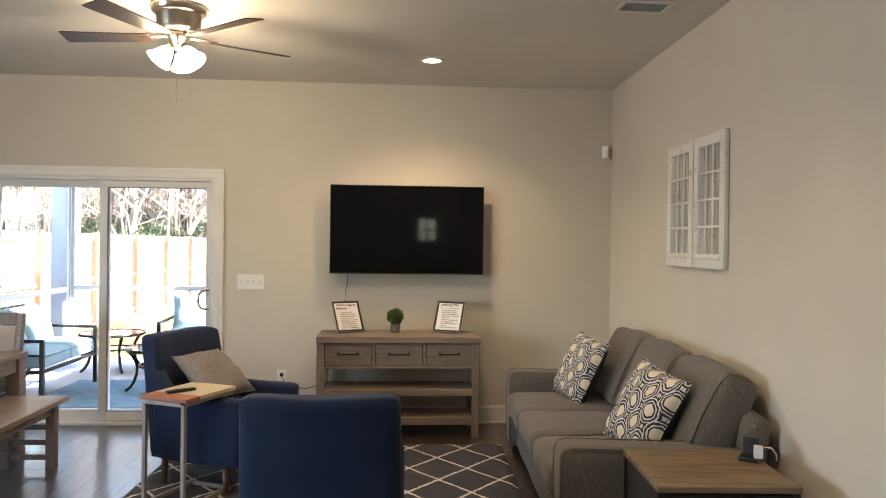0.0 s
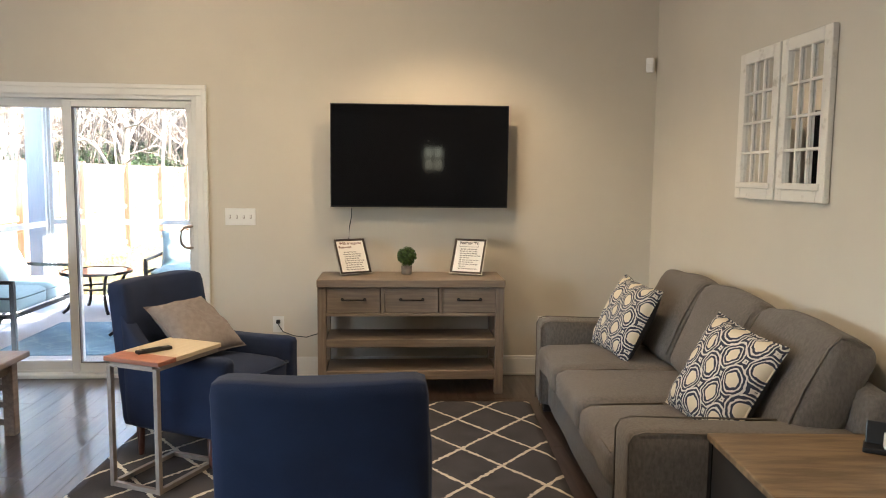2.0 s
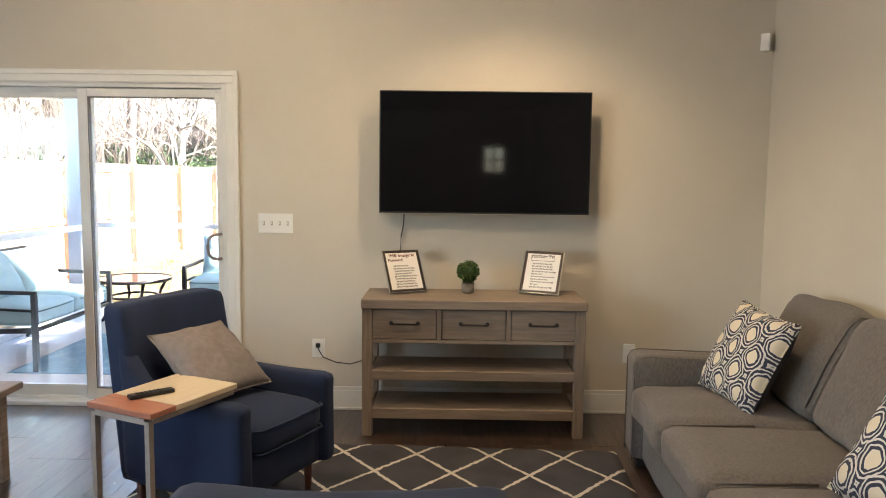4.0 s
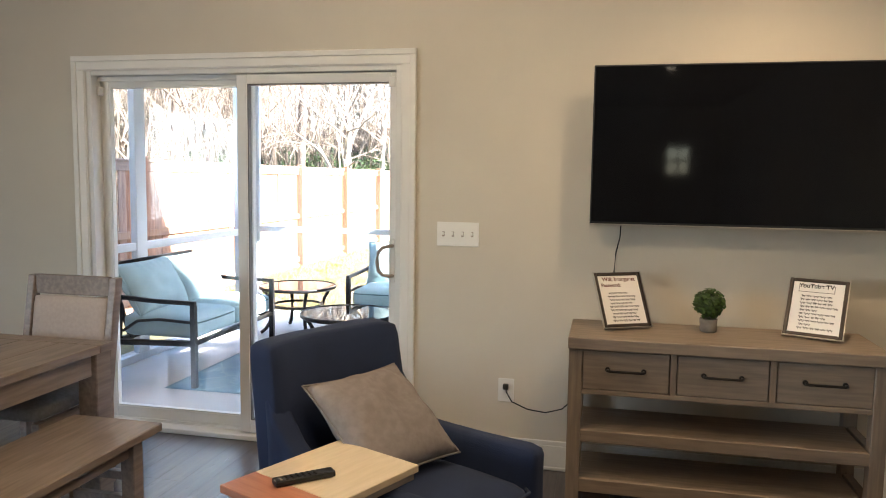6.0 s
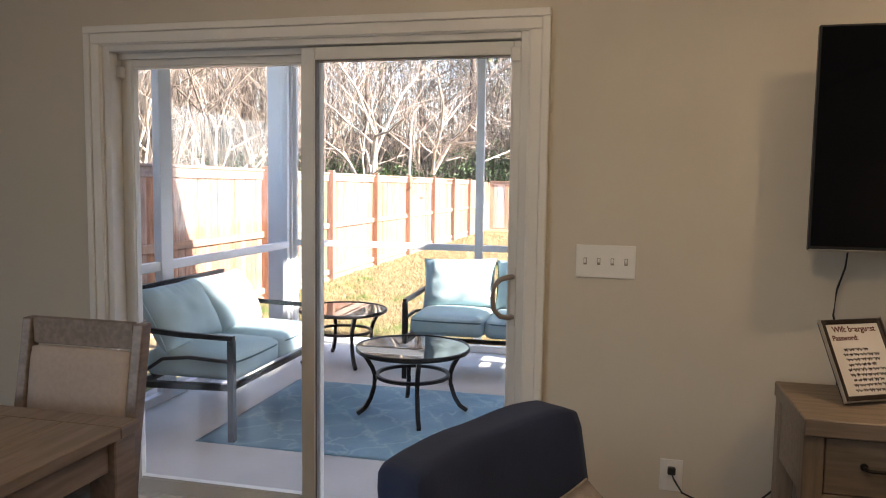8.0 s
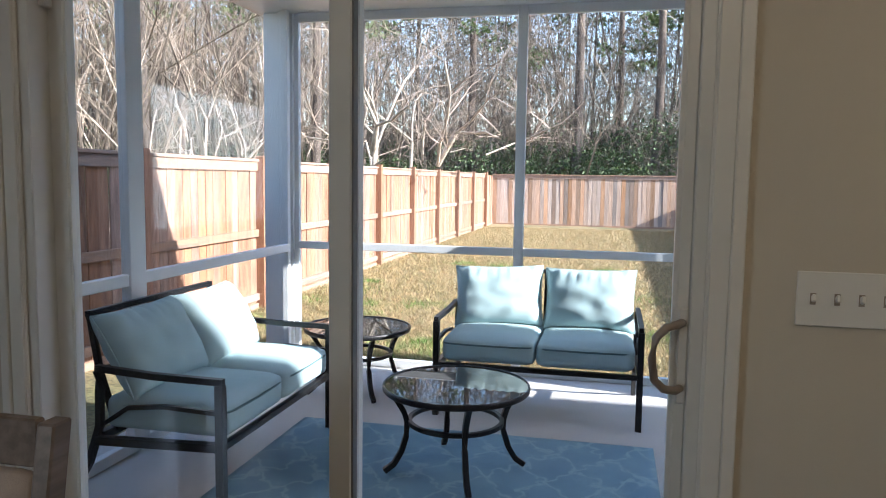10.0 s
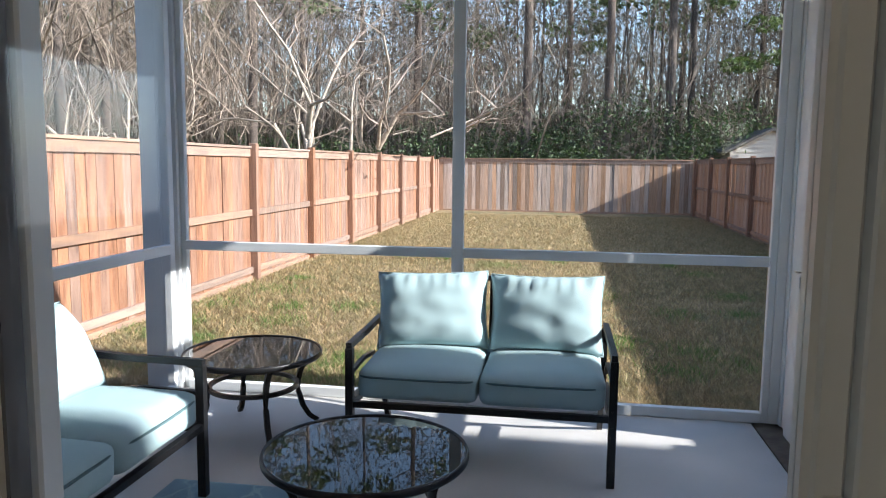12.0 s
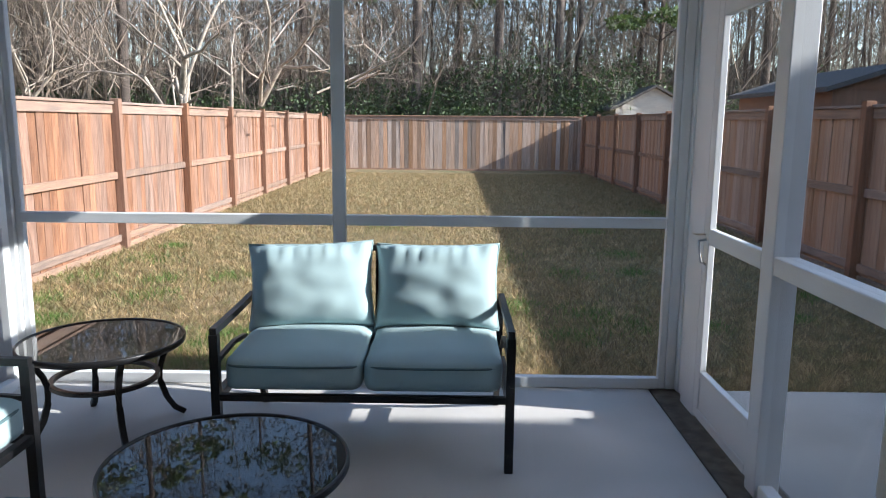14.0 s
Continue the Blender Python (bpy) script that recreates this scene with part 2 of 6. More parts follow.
PINE_LEAF = leaf_mat("pine_needles", (0.085, 0.125, 0.035), (0.045, 0.07, 0.022))
SHRUB_LEAF = leaf_mat("shrub_leaves", (0.050, 0.082, 0.026), (0.025, 0.045, 0.016), 3)
FAR_LEAF = leaf_mat("far_leaves", (0.085, 0.075, 0.050), (0.045, 0.049, 0.029), 0.35)
PLANT_LEAF = leaf_mat("boxwood_leaves", (0.075, 0.13, 0.025), (0.035, 0.07, 0.014), 40)
GRASS_M = leaf_mat("grass_blades", (0.38, 0.275, 0.150), (0.125, 0.130, 0.055), 6.0, 0.2, 2.1)
WEED = leaf_mat("weed_leaves", (0.12, 0.22, 0.035), (0.08, 0.16, 0.03), 5)


# ---- building helpers ----
def link_mesh(name, bm, material, smooth=False):
    me = bpy.data.meshes.new(name)
    bm.normal_update()
    bm.to_mesh(me)
    bm.free()
    me.materials.append(material)
    if smooth:
        me.polygons.foreach_set("use_smooth", [True] * len(me.polygons))
    return new(name, me)


def part(name, bm, material, parent=None, label="", smooth=False, at=None):
    ob = link_mesh(name, bm, material, smooth)
    if parent:
        ob.parent = parent
    if at is not None:
        ob.matrix_basis = at
    if label:
        ob["label"] = label
    return ob


def thing(name, label, category, at=None, group="", kind=""):
    ob = new(name)
    ob.empty_display_size = 0.1
    if at is not None:
        ob.matrix_basis = at
    return tagged(ob, label, category, group, kind)


def box(x0, x1, y0, y1, z0, z1, bevel=0.0, bm=None, seg=1):
    b = bmesh.new()
    bmesh.ops.create_cube(b, size=1, matrix=Matrix.LocRotScale(((x0 + x1) / 2, (y0 + y1) / 2, (z0 + z1) / 2), None, (abs(x1 - x0), abs(y1 - y0), abs(z1 - z0))))
    if bevel:
        bmesh.ops.bevel(b, geom=b.edges[:], offset=bevel, segments=seg, affect="EDGES", profile=0.6)
    return join(bm, b)


def join(bm, b):
    if bm is None:
        return b
    me = bpy.data.meshes.new("tmp")
    b.to_mesh(me)
    b.free()
    bm.from_mesh(me)
    bpy.data.meshes.remove(me)
    return bm


def turned(profile, steps=24, bm=None, at=None):
    """A lathe shape from (radius, height) pairs."""
    b = bmesh.new()
    rings = []
    for r, z in profile:
        rings.append([b.verts.new((r * math.cos(2 * math.pi * i / steps), r * math.sin(2 * math.pi * i / steps), z)) for i in range(steps)])
    for a, c in zip(rings, rings[1:]):
        for i in range(steps):
            b.faces.new((a[i], a[(i + 1) % steps], c[(i + 1) % steps], c[i]))
    for ring, flip in ((rings[0], True), (rings[-1], False)):
        if (ring[0].co.xy.length) > 1e-4:
            b.faces.new(ring[::-1] if flip else ring)
    bmesh.ops.remove_doubles(b, verts=b.verts, dist=1e-5)
    bmesh.ops.recalc_face_normals(b, faces=b.faces)
    if at is not None:
        b.transform(at)
    return join(bm, b)


def tube(points, r, sides=8, bm=None, closed=False, square=False):
    """A bar of even thickness along points."""
    b = bmesh.new()
    pts = [Vector(p) for p in points]
    rings = []
    count = len(pts)
    n = 4 if square else sides
    for i, p in enumerate(pts):
        a = pts[i - 1] if (i or closed) else p
        c = pts[(i + 1) % count] if (i < count - 1 or closed) else p
        d = (c - a).normalized()
        side = d.cross(Vector((0, 0, 1)))
        if side.length < 0.05:
            side = d.cross(Vector((0, 1, 0)))
        side.normalize()
        up = side.cross(d)
        ring = []
        for k in range(n):
            ang = 2 * math.pi * k / n + (math.pi / 4 if square else 0)
            rr = r * (1.414 if square else 1)
            ring.append(b.verts.new(p + side * rr * math.cos(ang) + up * rr * math.sin(ang)))
        rings.append(ring)
    pairs = list(zip(rings, rings[1:])) + ([(rings[-1], rings[0])] if closed else [])
    for a, c in pairs:
        for i in range(n):
            b.faces.new((a[i], a[(i + 1) % n], c[(i + 1) % n], c[i]))
    if not closed:
        b.faces.new(rings[0][::-1])
        b.faces.new(rings[-1])
    bmesh.ops.recalc_face_normals(b, faces=b.faces)
    return join(bm, b)


def soft_box(w, d, h, r=0.05, crown=0.0, n=8, sag=0.0, seed=0, rough=0.004, front=0.0):
    """An upholstered block, centred on its base: rounded edges, a crowned top, small dents."""
    b = bmesh.new()
    bmesh.ops.create_cube(b, size=2)
    bmesh.ops.subdivide_edges(b, edges=b.edges[:], cuts=n, use_grid_fill=True)
    r = min(r, w / 2, d / 2, h / 2)
    for v in b.verts:
        p = Vector((v.co.x * w / 2, v.co.y * d / 2, v.co.z * h / 2))
        core = Vector((max(-w / 2 + r, min(w / 2 - r, p.x)), max(-d / 2 + r, min(d / 2 - r, p.y)), max(-h / 2 + r, min(h / 2 - r, p.z))))
        off = p - core
        if off.length > 1e-6:
            k = max(abs(off.x), abs(off.y), abs(off.z))
            p = core + off.normalized() * k if off.length > k else p
        u, t, s = v.co.x, v.co.y, v.co.z
        bulge = (1 - u * u) * (1 - t * t)
        if s > 0:
            p.z += crown * bulge * s
        p.y -= front * (1 - u * u) * (1 - s * s) * (1 if t < 0 else 0) * -t
        q = noise.noise(Vector((p.x * 5 + seed * 7.3, p.y * 5, p.z * 5)))
        p += p.normalized() * q * rough * 2
        p.z += h / 2
        v.co = p
    return b


def pillow(w, h, d, n=16, seed=0, crease=0.012, pinch=0.07):
    """A throw pillow standing in the x-z plane, front towards -y, with drawn-in sides and pointed corners."""
    b = bmesh.new()
    grid = {}
    for side in (-1, 1):
        for i in range(n + 1):
            for k in range(n + 1):
                u, v = 2 * i / n - 1, 2 * k / n - 1
                rim = i in (0, n) or k in (0, n)
                if rim and (i, k) in grid:
                    grid[side, i, k] = grid[i, k]
                    continue
                th = (max(0.0, 1 - abs(u) ** 2.6) * max(0.0, 1 - abs(v) ** 2.6)) ** 0.45
                x = u * w / 2 * (1 - pinch * (1 - v * v) * abs(u) ** 3)
                z = v * h / 2 * (1 - pinch * (1 - u * u) * abs(v) ** 3)
                wr = noise.noise(Vector((u * 2.6 + seed * 5, v * 2.2, side * 3))) * crease * th * 2
                vert = b.verts.new((x, side * (d / 2 * th + wr), z + h / 2))
                grid[side, i, k] = vert
                if rim:
                    grid[i, k] = vert
    for side in (-1, 1):
        for i in range(n):
            for k in range(n):
                q = [grid[side, i, k], grid[side, i + 1, k], grid[side, i + 1, k + 1], grid[side, i, k + 1]]
                b.faces.new(q if side < 0 else q[::-1])
    return b


def rim_of(w, h, n=40, pinch=0.07, grow=1.0):
    """The seam round a pillow of that size."""
    pts = []
    for i in range(4 * n):
        s, f = divmod(i, n)
        a = 2 * f / n - 1
        u, v = ((a, -1), (1, a), (-a, 1), (-1, -a))[s]
        pts.append((u * w / 2 * (1 - pinch * (1 - v * v) * abs(u) ** 3) * grow, 0, v * h / 2 * (1 - pinch * (1 - u * u) * abs(v) ** 3) * grow + h / 2))
    return pts


def mesh_of(name, verts, faces, material, parent=None, smooth=False):
    me = bpy.data.meshes.new(name)
    me.from_pydata(verts, [], faces)
    me.materials.append(material)
    if smooth:
        me.polygons.foreach_set("use_smooth", [True] * len(me.polygons))
    ob = new(name, me)
    ob.parent = parent
    return ob


def segs_mesh(name, segs, sides, material, parent=None):
    """Many tapered limbs in one mesh."""
    a = np.array([s[0] for s in segs], float)
    c = np.array([s[1] for s in segs], float)
    r0 = np.array([s[2] for s in segs])[:, None, None]
    r1 = np.array([s[3] for s in segs])[:, None, None]
    d = c - a
    d /= np.linalg.norm(d, axis=1)[:, None] + 1e-9
    ref = np.where(np.abs(d[:, 2:3]) > 0.9, np.array([[1.0, 0, 0]]), np.array([[0, 0, 1.0]]))
    s = np.cross(d, ref)
    s /= np.linalg.norm(s, axis=1)[:, None]
    u = np.cross(s, d)
    ang = 2 * np.pi * np.arange(sides) / sides
    ring = s[:, None] * np.cos(ang)[None, :, None] + u[:, None] * np.sin(ang)[None, :, None]
    verts = np.concatenate([a[:, None] + ring * r0, c[:, None] + ring * r1], axis=1).reshape(-1, 3)
    base = np.arange(len(segs))[:, None] * 2 * sides
    k = np.arange(sides)
    quads = np.stack([k, (k + 1) % sides, sides + (k + 1) % sides, sides + k], axis=1)
    faces = (base[:, :, None] + quads[None]).reshape(-1, 4)
    return mesh_of(name, verts.tolist(), faces.tolist(), material, parent, smooth=sides > 3)


# ---- the room ----
def structure(name, bm, material, label, smooth=False):
    return tagged(link_mesh(name, bm, material, smooth), label, kind="structure")


LEFT_X, BACK_Y = -6.2, -5.0
RX = 1.495
OP_L, OP_R, OP_T = -3.70, -1.85, 2.045
b = box(LEFT_X - 0.2, OP_L, WALL_Y, WALL_Y + 0.16, -0.1, CEIL + 0.1)
box(OP_R, RX + 0.4, WALL_Y, WALL_Y + 0.16, -0.1, CEIL + 0.1, bm=b)
box(OP_L, OP_R, WALL_Y, WALL_Y + 0.16, OP_T, CEIL + 0.1, bm=b)
structure("wall_north", b, WALL, "beige painted wall with a sliding glass door")
b = box(0, 0.15, -12.0, 0.0, 0, CEIL)
w = structure("wall_east", b, WALL, "plain beige painted wall behind the sofa")
w.matrix_basis = pose(RX, WALL_Y, 0, 0, 0, -1.6)
b = box(LEFT_X - 0.15, LEFT_X, BACK_Y, WEST_WIN[0], 0, CEIL)
box(LEFT_X - 0.15, LEFT_X, WEST_WIN[1], WALL_Y, 0, CEIL, bm=b)
box(LEFT_X - 0.15, LEFT_X, WEST_WIN[0], WEST_WIN[1], 0, WEST_WIN[2], bm=b)
box(LEFT_X - 0.15, LEFT_X, WEST_WIN[0], WEST_WIN[1], WEST_WIN[3], CEIL, bm=b)
structure("wall_west", b, WALL, "beige painted wall with a wide window")
FD_X, FD_Z = 0.45, 1.86
b = box(LEFT_X, FD_X - 0.19, BACK_Y - 0.15, BACK_Y, 0, CEIL)
box(FD_X + 0.19, RX + 0.4, BACK_Y - 0.15, BACK_Y, 0, CEIL, bm=b)
box(FD_X - 0.19, FD_X + 0.19, BACK_Y - 0.15, BACK_Y, 0, FD_Z - 0.24, bm=b)
box(FD_X - 0.19, FD_X + 0.19, BACK_Y - 0.15, BACK_Y, FD_Z + 0.24, CEIL, bm=b)
structure("wall_south", b, WALL, "beige painted wall with a small window")
b = box(FD_X - 0.19, FD_X + 0.19, BACK_Y - 0.1, BACK_Y - 0.07, FD_Z - 0.02, FD_Z + 0.02)
box(FD_X - 0.02, FD_X + 0.02, BACK_Y - 0.1, BACK_Y - 0.07, FD_Z - 0.24, FD_Z + 0.24, bm=b)
structure("window_1", b, TRIM, "small white-framed window with crossed bars")
structure("ceiling", box(LEFT_X - 0.2, RX + 0.4, BACK_Y - 0.2, WALL_Y + 0.1, CEIL, CEIL + 0.12), CEIL_M, "smooth off-white painted ceiling")
floor = structure("floor", box(LEFT_X - 0.2, RX + 0.4, BACK_Y - 0.2, WALL_Y, -0.12, -0.012), DARK_WOOD, "dark-stained wooden plank floor")

b = box(LEFT_X, OP_L - 0.07, WALL_Y - 0.014, WALL_Y, 0, 0.125)
box(LEFT_X, OP_L - 0.07, WALL_Y - 0.010, WALL_Y, 0.125, 0.15, 0.003, bm=b)
box(OP_R + 0.07, RX - 0.01, WALL_Y - 0.014, WALL_Y, 0, 0.125, bm=b)
box(OP_R + 0.07, RX - 0.01, WALL_Y - 0.010, WALL_Y, 0.125, 0.15, 0.003, bm=b)
box(OP_R + 0.07, RX - 0.01, WALL_Y - 0.022, WALL_Y - 0.014, 0, 0.018, 0.003, bm=b)
structure("baseboard", b, TRIM, "white painted baseboard")
b = box(-0.014, 0.0, -11, -0.016, 0, 0.125)
box(-0.010, 0.0, -11, -0.016, 0.125, 0.15, 0.003, bm=b)
structure("baseboard_east", b, TRIM, "white painted baseboard").matrix_basis = pose(RX, WALL_Y, 0, 0, 0, -1.6)


def casing():
    """Moulded door casing in three lengths, mitred by eye."""
    b = None
    for i, (t, o) in enumerate(((0.018, 0.0), (0.026, 0.045), (0.012, -0.005))):
        wid = (0.045, 0.03, 0.01)[i]
        y0, y1 = WALL_Y - t, WALL_Y
        b = box(OP_L - o - wid, OP_L - o, y0, y1, 0, OP_T + o, 0.003, bm=b)
        box(OP_R + o, OP_R + o + wid, y0, y1, 0, OP_T + o, 0.003, bm=b)
        box(OP_L - o - wid, OP_R + o + wid, y0 - 0.001, y1, OP_T + o, OP_T + o + wid, 0.003, bm=b)
    return b


structure("trim", casing(), TRIM, "white moulded door casing")


def sliding_door():
    d = thing("door_1", "white vinyl sliding glass door, closed", "door", kind="structure")
    y0 = WALL_Y
    b = box(OP_L, OP_L + 0.035, y0, y0 + 0.14, 0, OP_T, 0.003)
    box(OP_R - 0.035, OP_R, y0, y0 + 0.14, 0, OP_T, 0.003, bm=b)
    box(OP_L + 0.035, OP_R - 0.035, y0, y0 + 0.14, OP_T - 0.03, OP_T, 0.003, bm=b)
    box(OP_L + 0.035, OP_R - 0.035, y0 + 0.055, y0 + 0.066, OP_T - 0.055, OP_T - 0.03, bm=b)
    part("frame", b, VINYL, d)
    b = box(OP_L + 0.035, OP_R - 0.035, y0 - 0.02, y0 + 0.14, 0, 0.028, 0.004)
    box(OP_L + 0.035, OP_R - 0.035, y0 + 0.06, y0 + 0.068, 0.028, 0.045, bm=b)
    part("sill", b, VINYL, d)

    def leaf(name, x0, x1, y, sl, sr):
        b = box(x0, x0 + sl, y, y + 0.04, 0.034, OP_T - 0.035, 0.004)
        box(x1 - sr, x1, y, y + 0.04, 0.034, OP_T - 0.035, 0.004, bm=b)
        box(x0 + sl, x1 - sr, y + 0.001, y + 0.039, 0.034, 0.105, 0.003, bm=b)
        box(x0 + sl, x1 - sr, y + 0.001, y + 0.039, OP_T - 0.085, OP_T - 0.035, 0.003, bm=b)
        p = part(name, b, VINYL, d)
        part("glazing_bead", box(x1 - sr - 0.008, x1 - sr, y + 0.004, y + 0.036, 0.105, OP_T - 0.085), VINYL, p)
        b = box(x0 + sl, x0 + sl + 0.005, y + 0.004, y + 0.036, 0.105, OP_T - 0.085)
        box(x0 + sl + 0.008, x1 - sr - 0.008, y + 0.004, y + 0.036, 0.105, 0.112, bm=b)
        box(x0 + sl + 0.008, x1 - sr - 0.008, y + 0.004, y + 0.036, OP_T - 0.092, OP_T - 0.085, bm=b)
        part("glazing_bead", b, BEAD_GREY if name == "sliding_panel" else VINYL, p)
        g = part("pane", box(x0 + sl + 0.008, x1 - sr - 0.008, y + 0.018, y + 0.022, 0.112, OP_T - 0.092), GLASS, p, "clear glass")
        g.visible_shadow = False
        return p

    leaf("fixed_panel", OP_L + 0.035, -2.722, y0 + 0.075, 0.055, 0.05)
    s = leaf("sliding_panel", -2.785, OP_R - 0.035, y0 + 0.018, 0.062, 0.03)
    hx = OP_R - 0.046
    pts = [(hx, y0 + 0.018, 1.115), (hx - 0.016, y0 - 0.018, 1.115), (hx - 0.044, y0 - 0.036, 1.108), (hx - 0.066, y0 - 0.042, 1.085), (hx - 0.073, y0 - 0.044, 1.037), (hx - 0.066, y0 - 0.042, 0.988), (hx - 0.044, y0 - 0.036, 0.965), (hx - 0.016, y0 - 0.018, 0.958), (hx, y0 + 0.018, 0.958)]
    part("handle", tube(pts, 0.010, 10), TAUPE_METAL, s, "curved pull handle", smooth=True)
    part("handle_plate", box(hx - 0.014, hx + 0.010, y0 + 0.006, y0 + 0.017, 0.92, 1.15, 0.004), VINYL, s)
    part("latch", box(OP_R - 0.075, OP_R - 0.035, y0 - 0.002, y0 + 0.017, 1.93, 1.985, 0.004), VINYL, d)
    part("latch", box(OP_L + 0.036, OP_L + 0.06, y0 + 0.04, y0 + 0.074, 1.91, 1.96, 0.004), VINYL, d)


sliding_door()



# ---- living room things ----
def armchair(at, label):
    """Track-arm accent chair, front towards -y."""
    c = thing("armchair", label, "armchair", at, group="navy armchairs")
    b = soft_box(0.655, 0.60, 0.20, 0.03, n=6)
    b.transform(pose(0, -0.04, 0.17))
    part("base", b, NAVY, c, smooth=True)
    b = soft_box(0.46, 0.60, 0.14, 0.05, 0.02, n=9, seed=2, front=0.01)
    b.transform(pose(0, -0.085, 0.345))
    cu = part("seat_cushion", b, NAVY, c, smooth=True)
    for z in (0.365, 0.462):
        part("welt", tube([(-0.224, -0.36, z), (-0.205, -0.388, z), (0.0, -0.397, z), (0.205, -0.388, z), (0.224, -0.36, z)], 0.005, 6), NAVY, cu, smooth=True)
    # back: leaning, a little narrower at the top
    b = soft_box(0.645, 0.13, 0.76, 0.03, n=16, rough=0.003)
    for v in b.verts:
        k = v.co.z / 0.76
        e = abs(v.co.x) / 0.322
        v.co.y += 0.235 + 0.115 * k + 0.03 * k * k - 0.045 * e * e * k
        v.co.x *= 1.0 - 0.03 * k - 0.02 * max(0.0, k - 0.55)
        v.co.z -= (0.012 * max(0.0, e - 0.6) ** 2 / 0.16 + 0.008 * (1 - e * e)) * k
        v.co.z += 0.172
    part("backrest", b, NAVY, c, smooth=True)
    for s in (-1, 1):
        b = soft_box(0.095, 0.66, 0.42, 0.035, n=12, rough=0.002)
        for v in b.verts:
            t = (v.co.y + 0.33) / 0.66
            up = v.co.z / 0.42
            v.co.z += up * (0.22 * max(0, (t - 0.70) / 0.30) ** 2.0 - 0.008 * math.sin(t * 3.1))
            v.co.y += -0.05 + 0.10 * max(0, v.co.z - 0.42)
            v.co.x += s * 0.283
            v.co.z += 0.17
        part("arm", b, NAVY, c, smooth=True)
    for x in (-0.28, 0.28):
        for y in (-0.25, 0.21):
            part("leg", turned([(0.014, 0), (0.016, 0.02), (0.024, 0.19)], 12, at=pose(x, y, 0.012)), LEG_WOOD, c, "tapered reddish wooden leg", smooth=True)
    return c


ca = armchair(pose(-1.465, 4.71, 0, 0, 0, 64.2), "navy blue velvet armchair with wooden legs on the rug")
armchair(pose(-0.658, 3.10, 0, 0, 0, 180), "navy blue velvet armchair seen from behind on the rug")


def throw_pillow(at, label, front, back, w=0.44, h=0.44, d=0.13, seed=0, group="", piping=None):
    p = thing("throw_pillow", label, "pillow", at, group)
    b = pillow(w, h, d, seed=seed)
    ob = part("cover", b, front, p, smooth=True)
    if back:
        ob.data.materials.append(back)
        for f in ob.data.polygons:
            if f.center.y > 0:
                f.material_index = 1
    part("seam", tube(rim_of(w, h), 0.004, 6, closed=True), piping or front, p, smooth=True)
    return p


def lattice_cloth():
    """Cream cloth with chained navy ovals and diamonds, as woven into the pillow."""
    m = bpy.data.materials.new("lattice_cloth")
    m.use_nodes = True
    n, l = m.node_tree.nodes, m.node_tree.links
    b = n["Principled BSDF"]
    b.inputs["Roughness"].default_value = 0.9
    tc = n.new("ShaderNodeTexCoord")
    sp = n.new("ShaderNodeSeparateXYZ")
    waver = n.new("ShaderNodeTexNoise")
    waver.inputs["Scale"].default_value = 28
    l.new(tc.outputs["Object"], waver.inputs["Vector"])
    moved = n.new("ShaderNodeVectorMath")
    moved.operation = "MULTIPLY_ADD"
    moved.inputs[1].default_value = (0.022, 0.0, 0.022)
    l.new(waver.outputs["Color"], moved.inputs[0])
    l.new(tc.outputs["Object"], moved.inputs[2])
    l.new(moved.outputs[0], sp.inputs[0])

    def op(kind, a, c=None, d=None):
        m_ = n.new("ShaderNodeMath")
        m_.operation = kind
        for i, v in enumerate((a, c, d)):
            if v is None:
                continue
            if isinstance(v, (int, float)):
                m_.inputs[i].default_value = v
            else:
                l.new(v, m_.inputs[i])
        return m_.outputs[0]

    def cell(px, pz, ox, oz):
        u = op("SUBTRACT", op("FRACT", op("ADD", op("DIVIDE", sp.outputs[0], px), ox)), 0.5)
        v = op("SUBTRACT", op("FRACT", op("ADD", op("DIVIDE", sp.outputs[2], pz), oz)), 0.5)
        return op("ABSOLUTE", u), op("ABSOLUTE", v)

    def dist(u, v, ku, kv, power):
        return op("POWER", op("ADD", op("POWER", op("MULTIPLY", u, ku), power), op("POWER", op("MULTIPLY", v, kv), power)), 1 / power)

    u, v = cell(0.150, 0.176, 0.5, 0.0)
    d1 = dist(u, v, 1, 1, 1.7)
    u2, v2 = cell(0.150, 0.176, 0.0, 0.5)
    d2 = dist(u2, v2, 1, 1, 1.7)
    near = op("MINIMUM", d1, d2)
    ringed = op("SINE", op("MULTIPLY", near, 64.0))
    line = op("GREATER_THAN", ringed, -0.3)
    blob = op("LESS_THAN", near, 0.185)
    ink = op("MULTIPLY", line, op("SUBTRACT", 1.0, blob))
    first = n.new("ShaderNodeMix")
    first.data_type = "RGBA"
    first.inputs[6].default_value = (0.60, 0.57, 0.52, 1)
    first.inputs[7].default_value = (0.66, 0.59, 0.45, 1)
    l.new(blob, first.inputs[0])
    second = n.new("ShaderNodeMix")
    second.data_type = "RGBA"
    l.new(first.outputs[2], second.inputs[6])
    second.inputs[7].default_value = (0.030, 0.036, 0.060, 1)
    l.new(ink, second.inputs[0])
    l.new(second.outputs[2], b.inputs["Base Color"])
    weave = n.new("ShaderNodeTexNoise")
    weave.inputs["Scale"].default_value = 300
    bp = n.new("ShaderNodeBump")
    bp.inputs["Strength"].default_value = 0.3
    bp.inputs["Distance"].default_value = 0.002
    l.new(weave.outputs["Fac"], bp.inputs["Height"])
    l.new(bp.outputs[0], b.inputs["Normal"])
    return m


LATTICE = lattice_cloth()


